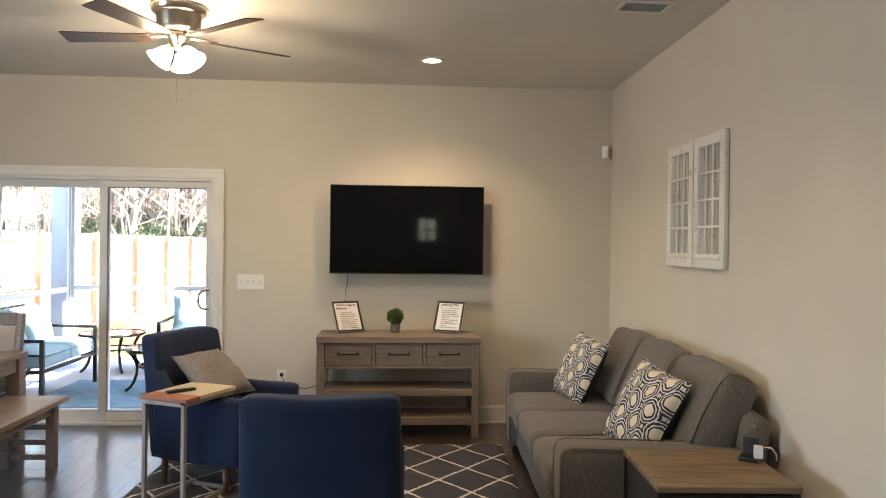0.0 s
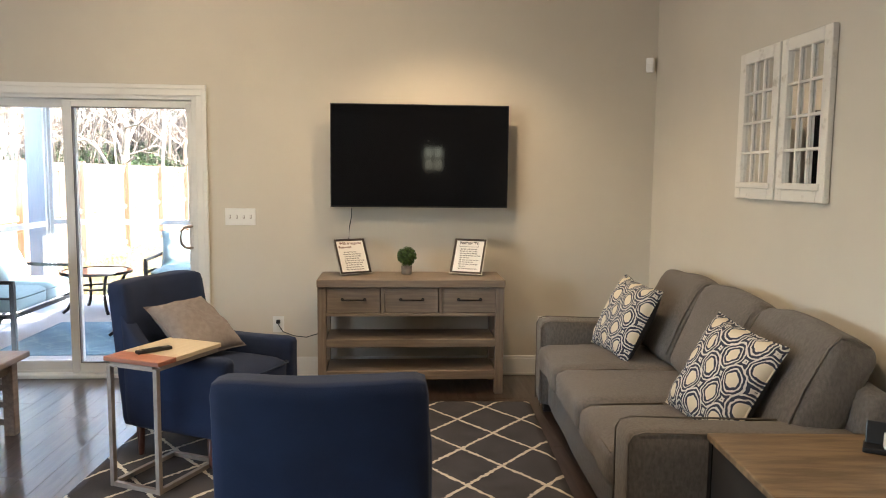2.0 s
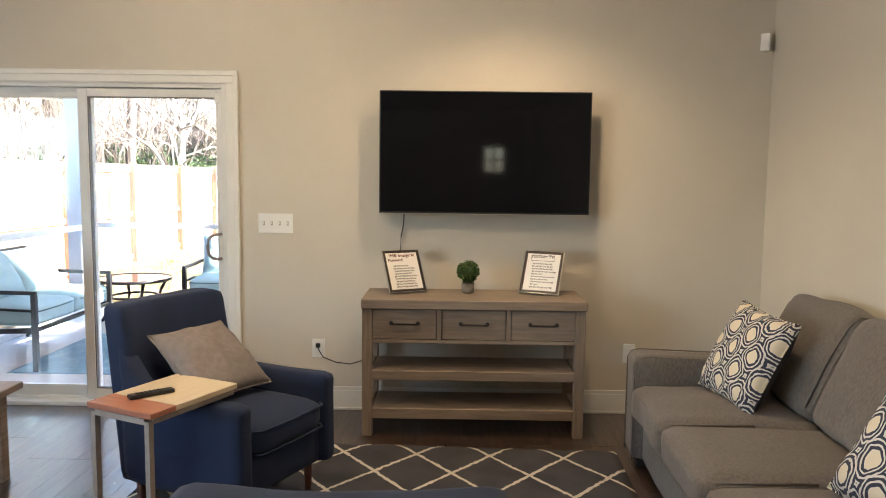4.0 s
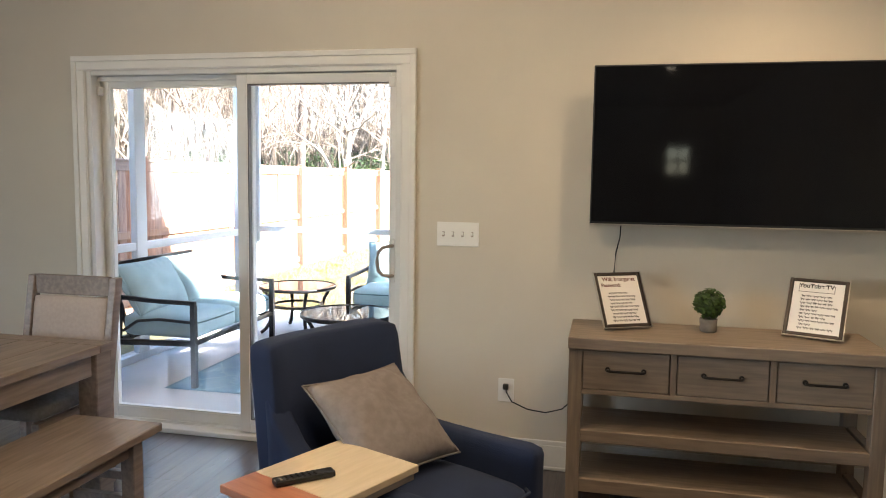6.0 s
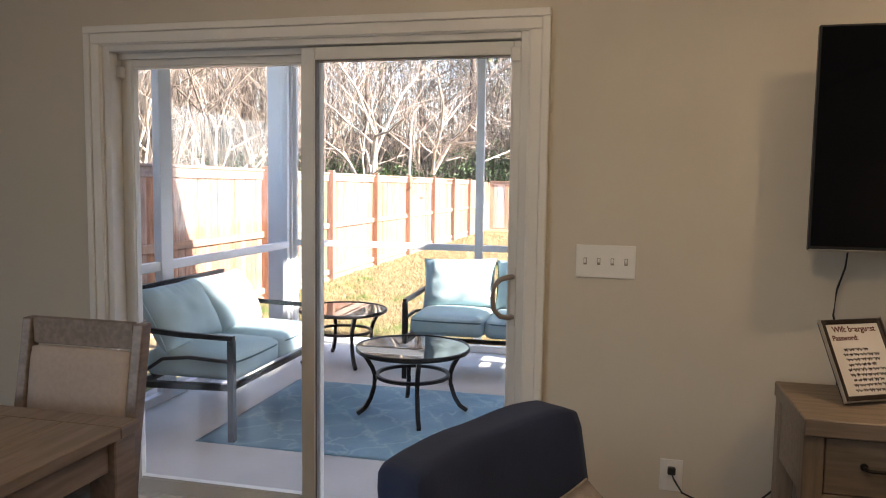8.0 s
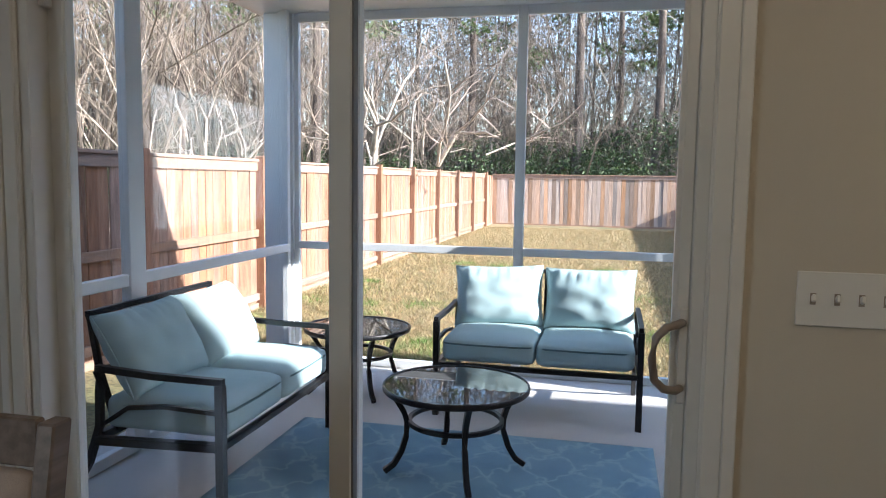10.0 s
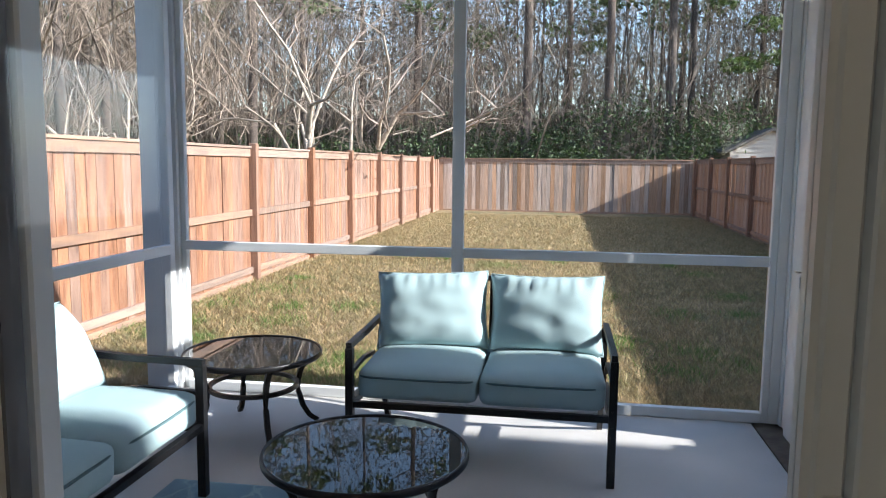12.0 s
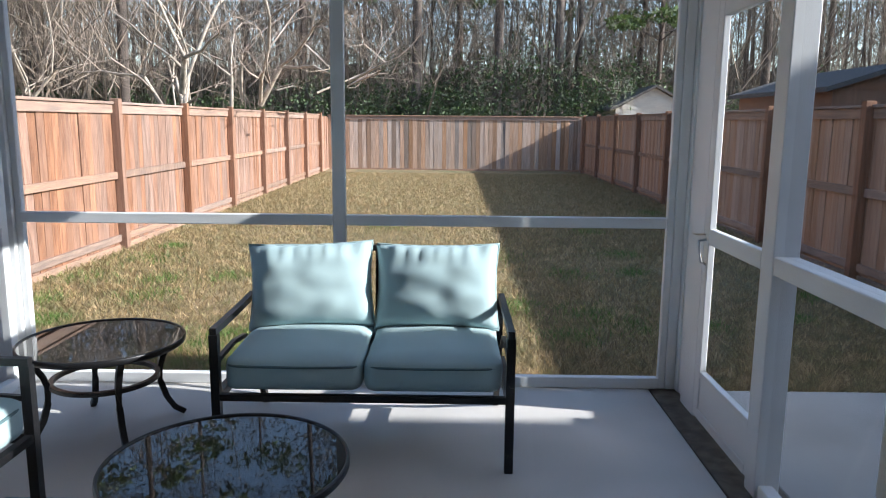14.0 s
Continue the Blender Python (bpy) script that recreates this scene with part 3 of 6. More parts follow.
def sofa(at):
    """Three-seat sofa, front towards -x, 2.2 m long along y, origin at the front middle on the floor."""
    s = thing("sofa", "grey chenille three-seat sofa with loose back cushions", "sofa", at)
    L = 2.20
    b = soft_box(0.86, L - 0.34, 0.25, 0.03, n=6)
    b.transform(pose(0.49, 0, 0.05))
    part("base", b, SOFA_M, s, smooth=True)
    for sg in (-1, 1):
        b = soft_box(0.90, 0.19, 0.555, 0.045, n=10, rough=0.002)
        for v in b.verts:
            t = v.co.x / 0.45
            v.co.z -= 0.012 * (v.co.z / 0.56) * (t + 1)
            v.co.y *= 1 + 0.05 * (v.co.z / 0.56)
        b.transform(pose(0.46, sg * (L / 2 - 0.10), 0.05))
        arm = part("arm", b, SOFA_M, s, smooth=True)
        y = sg * (L / 2 - 0.10)
        for yy in (y - 0.092, y + 0.092):
            part("piping", tube([(0.013, yy, 0.06), (0.013, yy, 0.555), (0.03, yy, 0.588), (0.07, yy, 0.598), (0.86, yy, 0.58)], 0.0035, 6), PIPE, arm, smooth=True)
    b = soft_box(0.15, L - 0.02, 0.70, 0.07, n=10)
    for v in b.verts:
        v.co.x += 0.10 * v.co.z
    b.transform(pose(0.865, 0, 0.05))
    part("backrest", b, SOFA_M, s, smooth=True)
    w = (L - 0.39) / 3
    for i in (-1, 0, 1):
        b = soft_box(0.70, w - 0.008, 0.17, 0.05, 0.024, n=12, seed=i + 3, rough=0.006)
        b.transform(pose(0.345, i * w, 0.29))
        cu = part("seat_cushion", b, SOFA_M, s, smooth=True)
        part("piping", tube([(0.40, i * w - w / 2 + 0.02, 0.452), (0.06, i * w - w / 2 + 0.018, 0.448), (0.012, i * w - w / 2 + 0.05, 0.437), (0.008, i * w, 0.440), (0.012, i * w + w / 2 - 0.05, 0.437), (0.06, i * w + w / 2 - 0.018, 0.448), (0.40, i * w + w / 2 - 0.02, 0.452)], 0.005, 6), PIPE, cu, smooth=True)
    w2 = (L - 0.20) / 3
    for i in (-1, 0, 1):
        m = pose(0.690, i * w2, 0.445) @ pose(0, 0, 0, 0, 25, 0)
        b = soft_box(0.205, w2 - 0.006, 0.515, 0.055, 0.012, n=14, seed=i + 9, rough=0.010)
        for v in b.verts:
            k = v.co.z / 0.50
            belly = 1 - (v.co.y / (w2 / 2)) ** 2
            if v.co.x < 0:
                v.co.x -= 0.03 * belly * math.sin(3.1 * min(1, max(0, k)))
            v.co.z -= 0.018 * (abs(v.co.y) / (w2 / 2)) ** 3 * k
        b.transform(m)
        cu = part("back_cushion", b, SOFA_M, s, smooth=True)
        for q in (-1, 1):
            e = q * (w2 / 2 - 0.028)
            pts = [(-0.098, e, 0.05), (-0.108, e, 0.25), (-0.100, e, 0.43), (-0.078, e, 0.487), (-0.03, e, 0.502), (0.04, e, 0.500)]
            b = tube(pts, 0.0045, 6)
            b.transform(m)
            part("piping", b, PIPE, cu, smooth=True)
    for x in (0.08, 0.86):
        for y in (-L / 2 + 0.1, L / 2 - 0.1):
            part("foot", box(x - 0.03, x + 0.03, y - 0.03, y + 0.03, 0, 0.055, 0.004), DARK_WOOD, s)
    return s


SOFA_AT = pose(0.425, 4.245, 0, 0, 0, -2.6)
sofa(SOFA_AT)
throw_pillow(pose(0.815, 4.86, 0.465, -25, 0, -80) @ pose(0, 0, 0, 0, 5, 0), "cream and navy lattice-patterned throw pillow on the sofa", LATTICE, PILLOW_BACK, 0.47, 0.47, 0.16, 1, "lattice pillows")
throw_pillow(pose(0.82, 3.60, 0.465, -27, 0, -77) @ pose(0, 0, 0, 0, 8, 0), "cream and navy lattice-patterned throw pillow leaning on the sofa", LATTICE, PILLOW_BACK, 0.47, 0.47, 0.16, 2, "lattice pillows")
throw_pillow(pose(-1.38, 4.645, 0.535, -52, 0, 61), "light grey linen throw pillow on the armchair", GREY_PILLOW, None, 0.42, 0.41, 0.14, 3)


def rug_cloth(name, base, base2, line, kx, ky, width, wob, off=(0, 0), rag=9):
    m = mat(name, base, 0.95, second=base2, scale=5, bump=0.9, bump_scale=260)
    n, l = m.node_tree.nodes, m.node_tree.links
    b = n["Principled BSDF"]
    old = b.inputs["Base Color"].links[0].from_socket
    tc = n.new("ShaderNodeTexCoord")
    warp = n.new("ShaderNodeTexNoise")
    warp.inputs["Scale"].default_value = rag
    l.new(tc.outputs["Object"], warp.inputs["Vector"])
    add = n.new("ShaderNodeVectorMath")
    add.operation = "MULTIPLY_ADD"
    l.new(warp.outputs["Color"], add.inputs[0])
    add.inputs[1].default_value = (wob, wob, 0)
    l.new(tc.outputs["Object"], add.inputs[2])
    sp = n.new("ShaderNodeSeparateXYZ")
    l.new(add.outputs[0], sp.inputs[0])

    def op(kind, a, c=None):
        q = n.new("ShaderNodeMath")
        q.operation = kind
        for i, v in enumerate((a, c)):
            if v is None:
                continue
            if isinstance(v, (int, float)):
                q.inputs[i].default_value = v
            else:
                l.new(v, q.inputs[i])
        return q.outputs[0]

    x, y = op("DIVIDE", op("ADD", sp.outputs[0], off[0]), kx), op("DIVIDE", op("ADD", sp.outputs[1], off[1]), ky)
    lines = []
    for s in ("ADD", "SUBTRACT"):
        f = op("ABSOLUTE", op("SUBTRACT", op("FRACT", op(s, x, y)), 0.5))
        lines.append(op("LESS_THAN", f, width))
    both = op("MAXIMUM", lines[0], lines[1])
    mx = n.new("ShaderNodeMix")
    mx.data_type = "RGBA"
    l.new(old, mx.inputs[6])
    mx.inputs[7].default_value = (*line, 1)
    l.new(both, mx.inputs[0])
    l.new(mx.outputs[2], b.inputs["Base Color"])
    return m


def rug(name, label, x0, x1, y0, y1, z, th, material, turn):
    w, d = x1 - x0, y1 - y0
    b = bmesh.new()
    bmesh.ops.create_grid(b, x_segments=50, y_segments=60, size=0.5)
    for v in b.verts:
        edge = max(abs(v.co.x), abs(v.co.y)) > 0.4999
        v.co.x, v.co.y = v.co.x * w, v.co.y * d
        v.co.z = 0.002 if edge else th + 0.0015 * noise.noise(v.co * 6)
    ext = bmesh.ops.extrude_face_region(b, geom=b.faces[:])
    for v in [g for g in ext["geom"] if isinstance(g, bmesh.types.BMVert)]:
        v.co.z = 0.0005
    bmesh.ops.recalc_face_normals(b, faces=b.faces)
    ob = link_mesh(name, b, material, True)
    ob.matrix_basis = pose((x0 + x1) / 2, (y0 + y1) / 2, z, 0, 0, turn)
    return tagged(ob, label, "rug")


RUG = rug_cloth("lattice_rug", (0.058, 0.055, 0.062), (0.036, 0.034, 0.040), (0.62, 0.57, 0.48), 0.39, 0.486, 0.031, 0.028, (0.077, 0.032), 42)
rug("area_rug", "charcoal shag area rug with a cream diamond lattice", -1.97, 0.40, 2.35, 5.47, 0.0, 0.012, RUG, -2.3)


def console():
    c = thing("console_table", "grey-washed oak console table with three drawers and two shelves", "console table")
    x0, x1, y0, y1 = -0.958, 0.318, 5.59, 6.03
    part("top", box(x0, x1, y0, y1, 0.745, 0.797, 0.004), CONSOLE, c)
    lw = 0.058
    for x in (x0 + 0.004, x1 - lw - 0.004):
        for y in (y0 + 0.02, y1 - lw - 0.01):
            part("leg", box(x, x + lw, y, y + lw, 0, 0.745, 0.003), CONSOLE_V, c)
    for x in (x0 + 0.012, x1 - 0.032):
        part("side_panel", box(x, x + 0.02, y0 + 0.08, y1 - 0.07, 0.545, 0.745), CONSOLE, c)
    part("rail", box(x0 + 0.062, x1 - 0.062, y0 + 0.024, y0 + 0.075, 0.545, 0.566, 0.002), CONSOLE, c)
    part("back_panel", box(x0 + 0.062, x1 - 0.062, y1 - 0.04, y1 - 0.025, 0.545, 0.745), CONSOLE, c)
    part("bottom_panel", box(x0 + 0.062, x1 - 0.062, y0 + 0.075, y1 - 0.04, 0.55, 0.562), CONSOLE, c)
    for z0, z1 in ((0.33, 0.385), (0.105, 0.165)):
        part("shelf", box(x0 + 0.062, x1 - 0.062, y0 + 0.022, y1 - 0.07, z0, z1, 0.003), CONSOLE, c)
        for x in (x0 + 0.012, x1 - 0.05):
            part("shelf_rail", box(x, x + 0.038, y0 + 0.08, y1 - 0.07, z0, z1, 0.002), CONSOLE, c)
    xs = [(-0.895, -0.530), (-0.502, -0.136), (-0.108, 0.258)]
    for i in (0, 1):
        mid = (xs[i][1] + xs[i + 1][0]) / 2
        part("divider", box(mid - 0.012, mid + 0.012, y0 + 0.022, y0 + 0.3, 0.566, 0.745), CONSOLE_V, c)
    for a, e in xs:
        d = part("drawer", box(a + 0.003, e - 0.003, y0 + 0.026, y0 + 0.34, 0.570, 0.738, 0.002), CONSOLE, c)
        m = (a + e) / 2
        z = 0.660
        b = tube([(m - 0.075, y0 + 0.026, z), (m - 0.075, y0 - 0.004, z), (m - 0.066, y0 - 0.010, z), (m + 0.066, y0 - 0.010, z), (m + 0.075, y0 - 0.004, z), (m + 0.075, y0 + 0.026, z)], 0.0055, 8)
        for s in (-1, 1):
            turned([(0.011, 0), (0.011, 0.006), (0.006, 0.012)], 12, bm=b, at=pose(m + s * 0.075, y0 + 0.026, z, 90))
        part("handle", b, IRON, d, "dark iron bar handle", smooth=True)
    return c


console()


def television():
    t = thing("television", "wall-mounted black flat-screen television, switched off", "television")
    x0, x1, z0, z1, y = -0.892, 0.377, 1.263, 2.0, 5.962
    b = box(x0, x1, y, y + 0.022, z0, z1, 0.003)
    box(x0 + 0.10, x1 - 0.10, y + 0.022, y + 0.055, z0 + 0.03, z0 + 0.45, 0.01, bm=b)
    part("body", b, BLACK, t)
    part("screen", box(x0 + 0.007, x1 - 0.007, y - 0.0015, y - 0.0003, z0 + 0.016, z1 - 0.007), TV_GLASS, t)
    part("bottom_trim", box(x0 + 0.002, x1 - 0.002, y - 0.003, y + 0.004, z0 - 0.002, z0 + 0.006, 0.001), NICKEL, t)
    part("badge", box(-0.285, -0.235, y - 0.004, y, z0 - 0.007, z0 + 0.002, 0.001), NICKEL, t)
    b = box(-0.45, -0.10, y + 0.055, WALL_Y - 0.012, 1.52, 1.70, 0.004)
    box(-0.50, -0.05, WALL_Y - 0.012, WALL_Y, 1.42, 1.80, 0.002, bm=b)
    part("wall_mount", b, IRON, t)


TV_GLASS = mat("tv_glass", (0.004, 0.0045, 0.006), 0.05, second=(0.004, 0.004, 0.005), scale=2, spec=0.2)
television()
tagged(link_mesh("black_cable", tube([(-0.745, 6.04, 1.30), (-0.748, 6.06, 1.20), (-0.765, 6.08, 1.12), (-0.77, 6.085, 1.03), (-0.752, 6.07, 0.95), (-0.75, 6.06, 0.70)], 0.0035, 6), CORD, True), "thin black power cord hanging below the television", "cable")
tagged(link_mesh("black_cable", tube([(-1.287, 6.085, 0.408), (-1.28, 6.06, 0.395), (-1.25, 6.05, 0.350), (-1.17, 6.05, 0.318), (-1.08, 6.06, 0.305), (-1.0, 6.06, 0.330), (-0.93, 6.06, 0.40)], 0.0035, 6), CORD, True), "black power cord plugged into the wall outlet", "cable")

PAPER = mat("paper", (0.80, 0.77, 0.74), 0.7, second=(0.77, 0.74, 0.71), scale=5)
SILVER = mat("silver_lip", (0.60, 0.56, 0.50), 0.3, 0.9, scale=10)
FRAME_M = mat("bronze_frame", (0.05, 0.036, 0.028), 0.35, 0.4, scale=20)
INK_M = mat("black_ink", (0.035, 0.028, 0.028), 0.6, scale=10)
INK_RED = mat("dark_red_ink", (0.14, 0.035, 0.03), 0.6, scale=10)


def write(text, size, x, z, parent, material, name="writing"):
    cu = bpy.data.curves.new(name, "FONT")
    cu.body, cu.size, cu.extrude, cu.offset = text, size, 0.0002, 0.0007
    tmp = bpy.data.objects.new("tmp", cu)
    scene.collection.objects.link(tmp)
    dg = bpy.context.evaluated_depsgraph_get()
    me = bpy.data.meshes.new_from_object(tmp.evaluated_get(dg))
    bpy.data.objects.remove(tmp)
    me.materials.clear()
    me.materials.append(material)
    ob = new(name, me)
    ob.parent = parent
    ob.matrix_basis = pose(x, -0.0105, z, 90)
    return ob


def photo_frame(at, title, second, boxed):
    f = thing("picture_frame", "bronze easel frame holding a handwritten note", "picture frame", at, group="framed notes")
    w, h, e = 0.236, 0.266, 0.016
    b = box(-w / 2, -w / 2 + e, -0.016, 0, 0, h, 0.003)
    box(w / 2 - e, w / 2, -0.016, 0, 0, h, 0.003, bm=b)
    box(-w / 2 + e, w / 2 - e, -0.016, 0, 0, e, 0.003, bm=b)
    box(-w / 2 + e, w / 2 - e, -0.016, 0, h - e, h, 0.003, bm=b)
    part("frame", b, FRAME_M, f)
    t = 0.003
    b = box(-w / 2 - t, -w / 2 - 0.0003, -0.018, -0.004, -t, h + t, 0.001)
    box(-w / 2 - t, w / 2 + t, -0.018, -0.004, -t - 0.0006, -0.0003, bm=b)
    box(w / 2 + 0.0003, w / 2 + t, -0.018, -0.004, -t, h + t, bm=b)
    part("silver_edge", b, SILVER, f)
    part("note", box(-w / 2 + e, w / 2 - e, -0.010, -0.006, e, h - e), PAPER, f, "white paper with handwriting")
    part("back_board", box(-w / 2 + 0.004, w / 2 - 0.004, 0.0005, 0.006, 0.004, h - 0.004), BLACK, f)
    b = box(-0.035, 0.035, 0.0, 0.004, 0, 0.17)
    b.transform(pose(0, 0.086, -0.023, 25))
    part("easel", b, BLACK, f)
    write(title, 0.027, -0.080, 0.224, f, INK_RED if not boxed else INK_M)
    if second:
        write(second, 0.024, -0.090, 0.196, f, INK_RED)
    if boxed:
        b = box(-0.079, 0.065, -0.0108, -0.0102, 0.236, 0.238)
        box(-0.079, 0.065, -0.0108, -0.0102, 0.204, 0.206, bm=b)
        box(-0.079, -0.077, -0.0108, -0.0102, 0.206, 0.236, bm=b)
        box(0.063, 0.065, -0.0108, -0.0102, 0.206, 0.236, bm=b)
        part("box_line", b, INK_M, f)
    r = random.Random(len(title))
    z = 0.165 if second else 0.186
    b = None
    while z > 0.03:
        x, end = -0.068 + r.uniform(0, 0.008), r.uniform(0.035, 0.078)
        if r.random() < 0.12:
            end = -0.01
        while x < end:
            ww = r.uniform(0.010, 0.024)
            # a written word: a wavering stroke
            pts = [(x + ww * i / 6, -0.0104, z + 0.005 * math.sin(i * 2.1 + r.random()) + r.uniform(-0.001, 0.001)) for i in range(7)]
            b = tube(pts, 0.0018, 4, bm=b)
            x += ww + 0.006
        z -= 0.0165
    part("handwriting", b, INK_M, f)


photo_frame(pose(-0.706, 5.822, 0.806, -29, 0, 28), "Wifi: bearguest", "Password:", False)
photo_frame(pose(0.069, 5.826, 0.806, -27, 0, -24), "YouTube TV", "", True)


def topiary():
    t = thing("potted_plant", "small round artificial boxwood ball in a grey stone pot", "plant", pose(-0.350, 5.885, 0.797))
    part("pot", turned([(0.030, 0), (0.036, 0.004), (0.039, 0.06), (0.034, 0.06), (0.030, 0.045)], 20), mat("stone_pot", (0.27, 0.23, 0.19), 0.8, second=(0.19, 0.16, 0.13), scale=30, bump=0.3), t, smooth=True)
    r = random.Random(4)
    verts, faces = [], []
    for _ in range(520):
        d = Vector((r.gauss(0, 1), r.gauss(0, 1), r.gauss(0, 1))).normalized()
        p = Vector((0, 0, 0.128)) + d * r.uniform(0.050, 0.068)
        a = d.cross(Vector((r.gauss(0, 1), r.gauss(0, 1), r.gauss(0, 1)))).normalized()
        c = (d.cross(a) + d * r.uniform(-0.3, 0.8)).normalized()
        s = r.uniform(0.009, 0.016)
        k = len(verts)
        verts += [p - c * s, p + a * s * 0.6 + d * 0.003, p + c * s, p - a * s * 0.6 + d * 0.003]
        faces.append((k, k + 1, k + 2, k + 3))
    mesh_of("leaves", verts, faces, PLANT_LEAF, t)
    part("core", turned([(0.0, 0.07), (0.036, 0.09), (0.054, 0.128), (0.036, 0.166), (0, 0.182)], 14), SHRUB_LEAF, t, smooth=True)


topiary()


def side_table():
    t = thing("side_table", "C-shaped side table with pale and reddish wood top", "side table", pose(-1.565, 4.295, 0, 0, 0, -25))
    w, d = 0.325, 0.45
    part("top", box(-w / 2, w / 2, -d / 2 + 0.12, d / 2, 0.618, 0.640, 0.002), PALE_WOOD, t, "pale wooden top")
    part("end_board", box(-w / 2, w / 2, -d / 2, -d / 2 + 0.119, 0.618, 0.640, 0.002), RED_WOOD, t, "reddish wooden end")
    q = 0.011
    xs = (-w / 2 + 0.03, w / 2 - 0.022)
    for x in xs:
        part("upright", tube([(x, -d / 2 + q, 0.012), (x, -d / 2 + q, 0.606)], q, square=True), TAUPE_METAL, t)
        part("foot_bar", tube([(x, -d / 2 + 2 * q + 0.001, 0.024), (x, d / 2 - 0.02, 0.024)], q, square=True), TAUPE_METAL, t)
        part("top_bar", tube([(x, -d / 2 + 2 * q + 0.001, 0.606), (x, d / 2 - 0.01, 0.606)], q, square=True), TAUPE_METAL, t)
    for y, z in ((-d / 2 + q, 0.606), (d / 2 - 0.03, 0.024), (-d / 2 + q, 0.024)):
        part("cross_bar", tube([(xs[0] + q + 0.001, y, z), (xs[1] - q - 0.001, y, z)], q * 0.98, square=True), TAUPE_METAL, t)
    r = thing("remote_control", "slim black remote control on the side table", "remote control", pose(-1.60, 4.245, 0.640, 0, 0, -48))
    part("body", box(-0.020, 0.020, -0.085, 0.085, 0.001, 0.017, 0.005, seg=2), BLACK, r)
    for i in range(7):
        for k in (-1, 0, 1):
            part("button", box(k * 0.011 - 0.003, k * 0.011 + 0.003, -0.07 + i * 0.016, -0.064 + i * 0.016, 0.017, 0.0185), IRON if i else TAUPE_METAL, r)


side_table()


def end_table():
    t = thing("end_table", "rustic wooden end table with slatted shelf beside the sofa", "end table", pose(0.93, 2.855, 0, 0, 0, -3.5))
    w, d = 0.56, 0.53
    part("top", box(-w / 2, w / 2, -d / 2, d / 2, 0.575, 0.60, 0.003), RUSTIC, t)
    for x in (-w / 2 + 0.02, w / 2 - 0.02):
        for y in (-d / 2 + 0.02, d / 2 - 0.02):
            part("leg", tube([(x, y, 0), (x, y, 0.574)], 0.014, square=True), IRON, t)
    part("side_panel", box(-w / 2 + 0.01, -w / 2 + 0.02, -d / 2 + 0.036, d / 2 - 0.036, 0.22, 0.574), DARK_WOOD, t)
    for y in (-d / 2 + 0.02, d / 2 - 0.02):
        part("rail", tube([(-w / 2 + 0.036, y, 0.555), (w / 2 - 0.036, y, 0.555)], 0.012, square=True), IRON, t)
    for i in range(7):
        y = -d / 2 + 0.055 + i * 0.073
        part("slat", box(-w / 2 + 0.01, w / 2 - 0.01, y - 0.028, y + 0.028, 0.16, 0.176, 0.002), RUSTIC, t)
    for x in (-w / 2 + 0.02, w / 2 - 0.02):
        part("shelf_rail", box(x - 0.012, x + 0.012, -d / 2 + 0.036, d / 2 - 0.036, 0.145, 0.159), IRON, t)
    for s, y in ((-1, -d / 2 + 0.017), (1, -d / 2 + 0.030)):
        part("brace", tube([(s * (-w / 2 + 0.036), y, 0.185), (s * (w / 2 - 0.036), y, 0.540)], 0.006, square=True), IRON, t)
    k = thing("charging_stand", "black wireless charging stand on the end table", "charger", pose(1.165, 2.945, 0.60, 0, 0, -35))
    part("base", box(-0.04, 0.04, -0.045, 0.045, 0, 0.018, 0.006, seg=2), BLACK, k)
    b = box(-0.034, 0.034, -0.005, 0.005, 0, 0.075, 0.004, seg=2)
    b.transform(pose(0, 0.025, 0.016, -14))
    part("back_plate", b, BLACK, k)
    c = thing("power_adapter", "white cube phone charger with a short cord", "charger", pose(1.185, 2.905, 0.618, 0, 0, -25))
    part("body", box(-0.019, 0.019, -0.016, 0.016, 0, 0.054, 0.006, seg=2), PLASTIC, c)
    part("cord", tube([(0.022, 0, 0.05), (0.05, 0.0, 0.05), (0.07, 0.02, 0.02), (0.075, 0.06, -0.015)], 0.003, 6), PLASTIC, c)


end_table()


def window_mirror(at):
    """Old sash with 12 small mirror panes, facing -y."""
    m = thing("wall_mirror", "distressed white window-frame mirror hung on the wall", "mirror", at, group="window mirrors")
    w, h, e, t = 0.43, 0.765, 0.062, 0.03
    for a in ((-w / 2, -w / 2 + e, 0, h), (w / 2 - e, w / 2, 0, h), (-w / 2 + e, w / 2 - e, 0, 0.085), (-w / 2 + e, w / 2 - e, h - e, h)):
        part("frame_board", box(a[0], a[1], -t, 0, a[2], a[3], 0.004), OLD_WHITE, m)
    part("sill", box(-w / 2 + 0.03, w / 2 - 0.03, -t - 0.01, -t - 0.0005, 0.055, 0.083, 0.003), OLD_WHITE, m)
    iw, ih = w - 2 * e, h - e - 0.085
    part("mirror_pane", box(-iw / 2, iw / 2, -0.012, -0.008, 0.085, h - e), MIRROR, m)
    for i in (1, 2):
        x = -iw / 2 + iw * i / 3
        part("muntin", box(x - 0.007, x + 0.007, -0.026, -0.0125, 0.085, h - e, 0.002), OLD_WHITE, m)
    for i in (1, 2, 3):
        z = 0.085 + ih * i / 4
        part("muntin", box(-iw / 2, iw / 2, -0.0245, -0.0128, z - 0.007, z + 0.007, 0.002), OLD_WHITE, m)
    return m


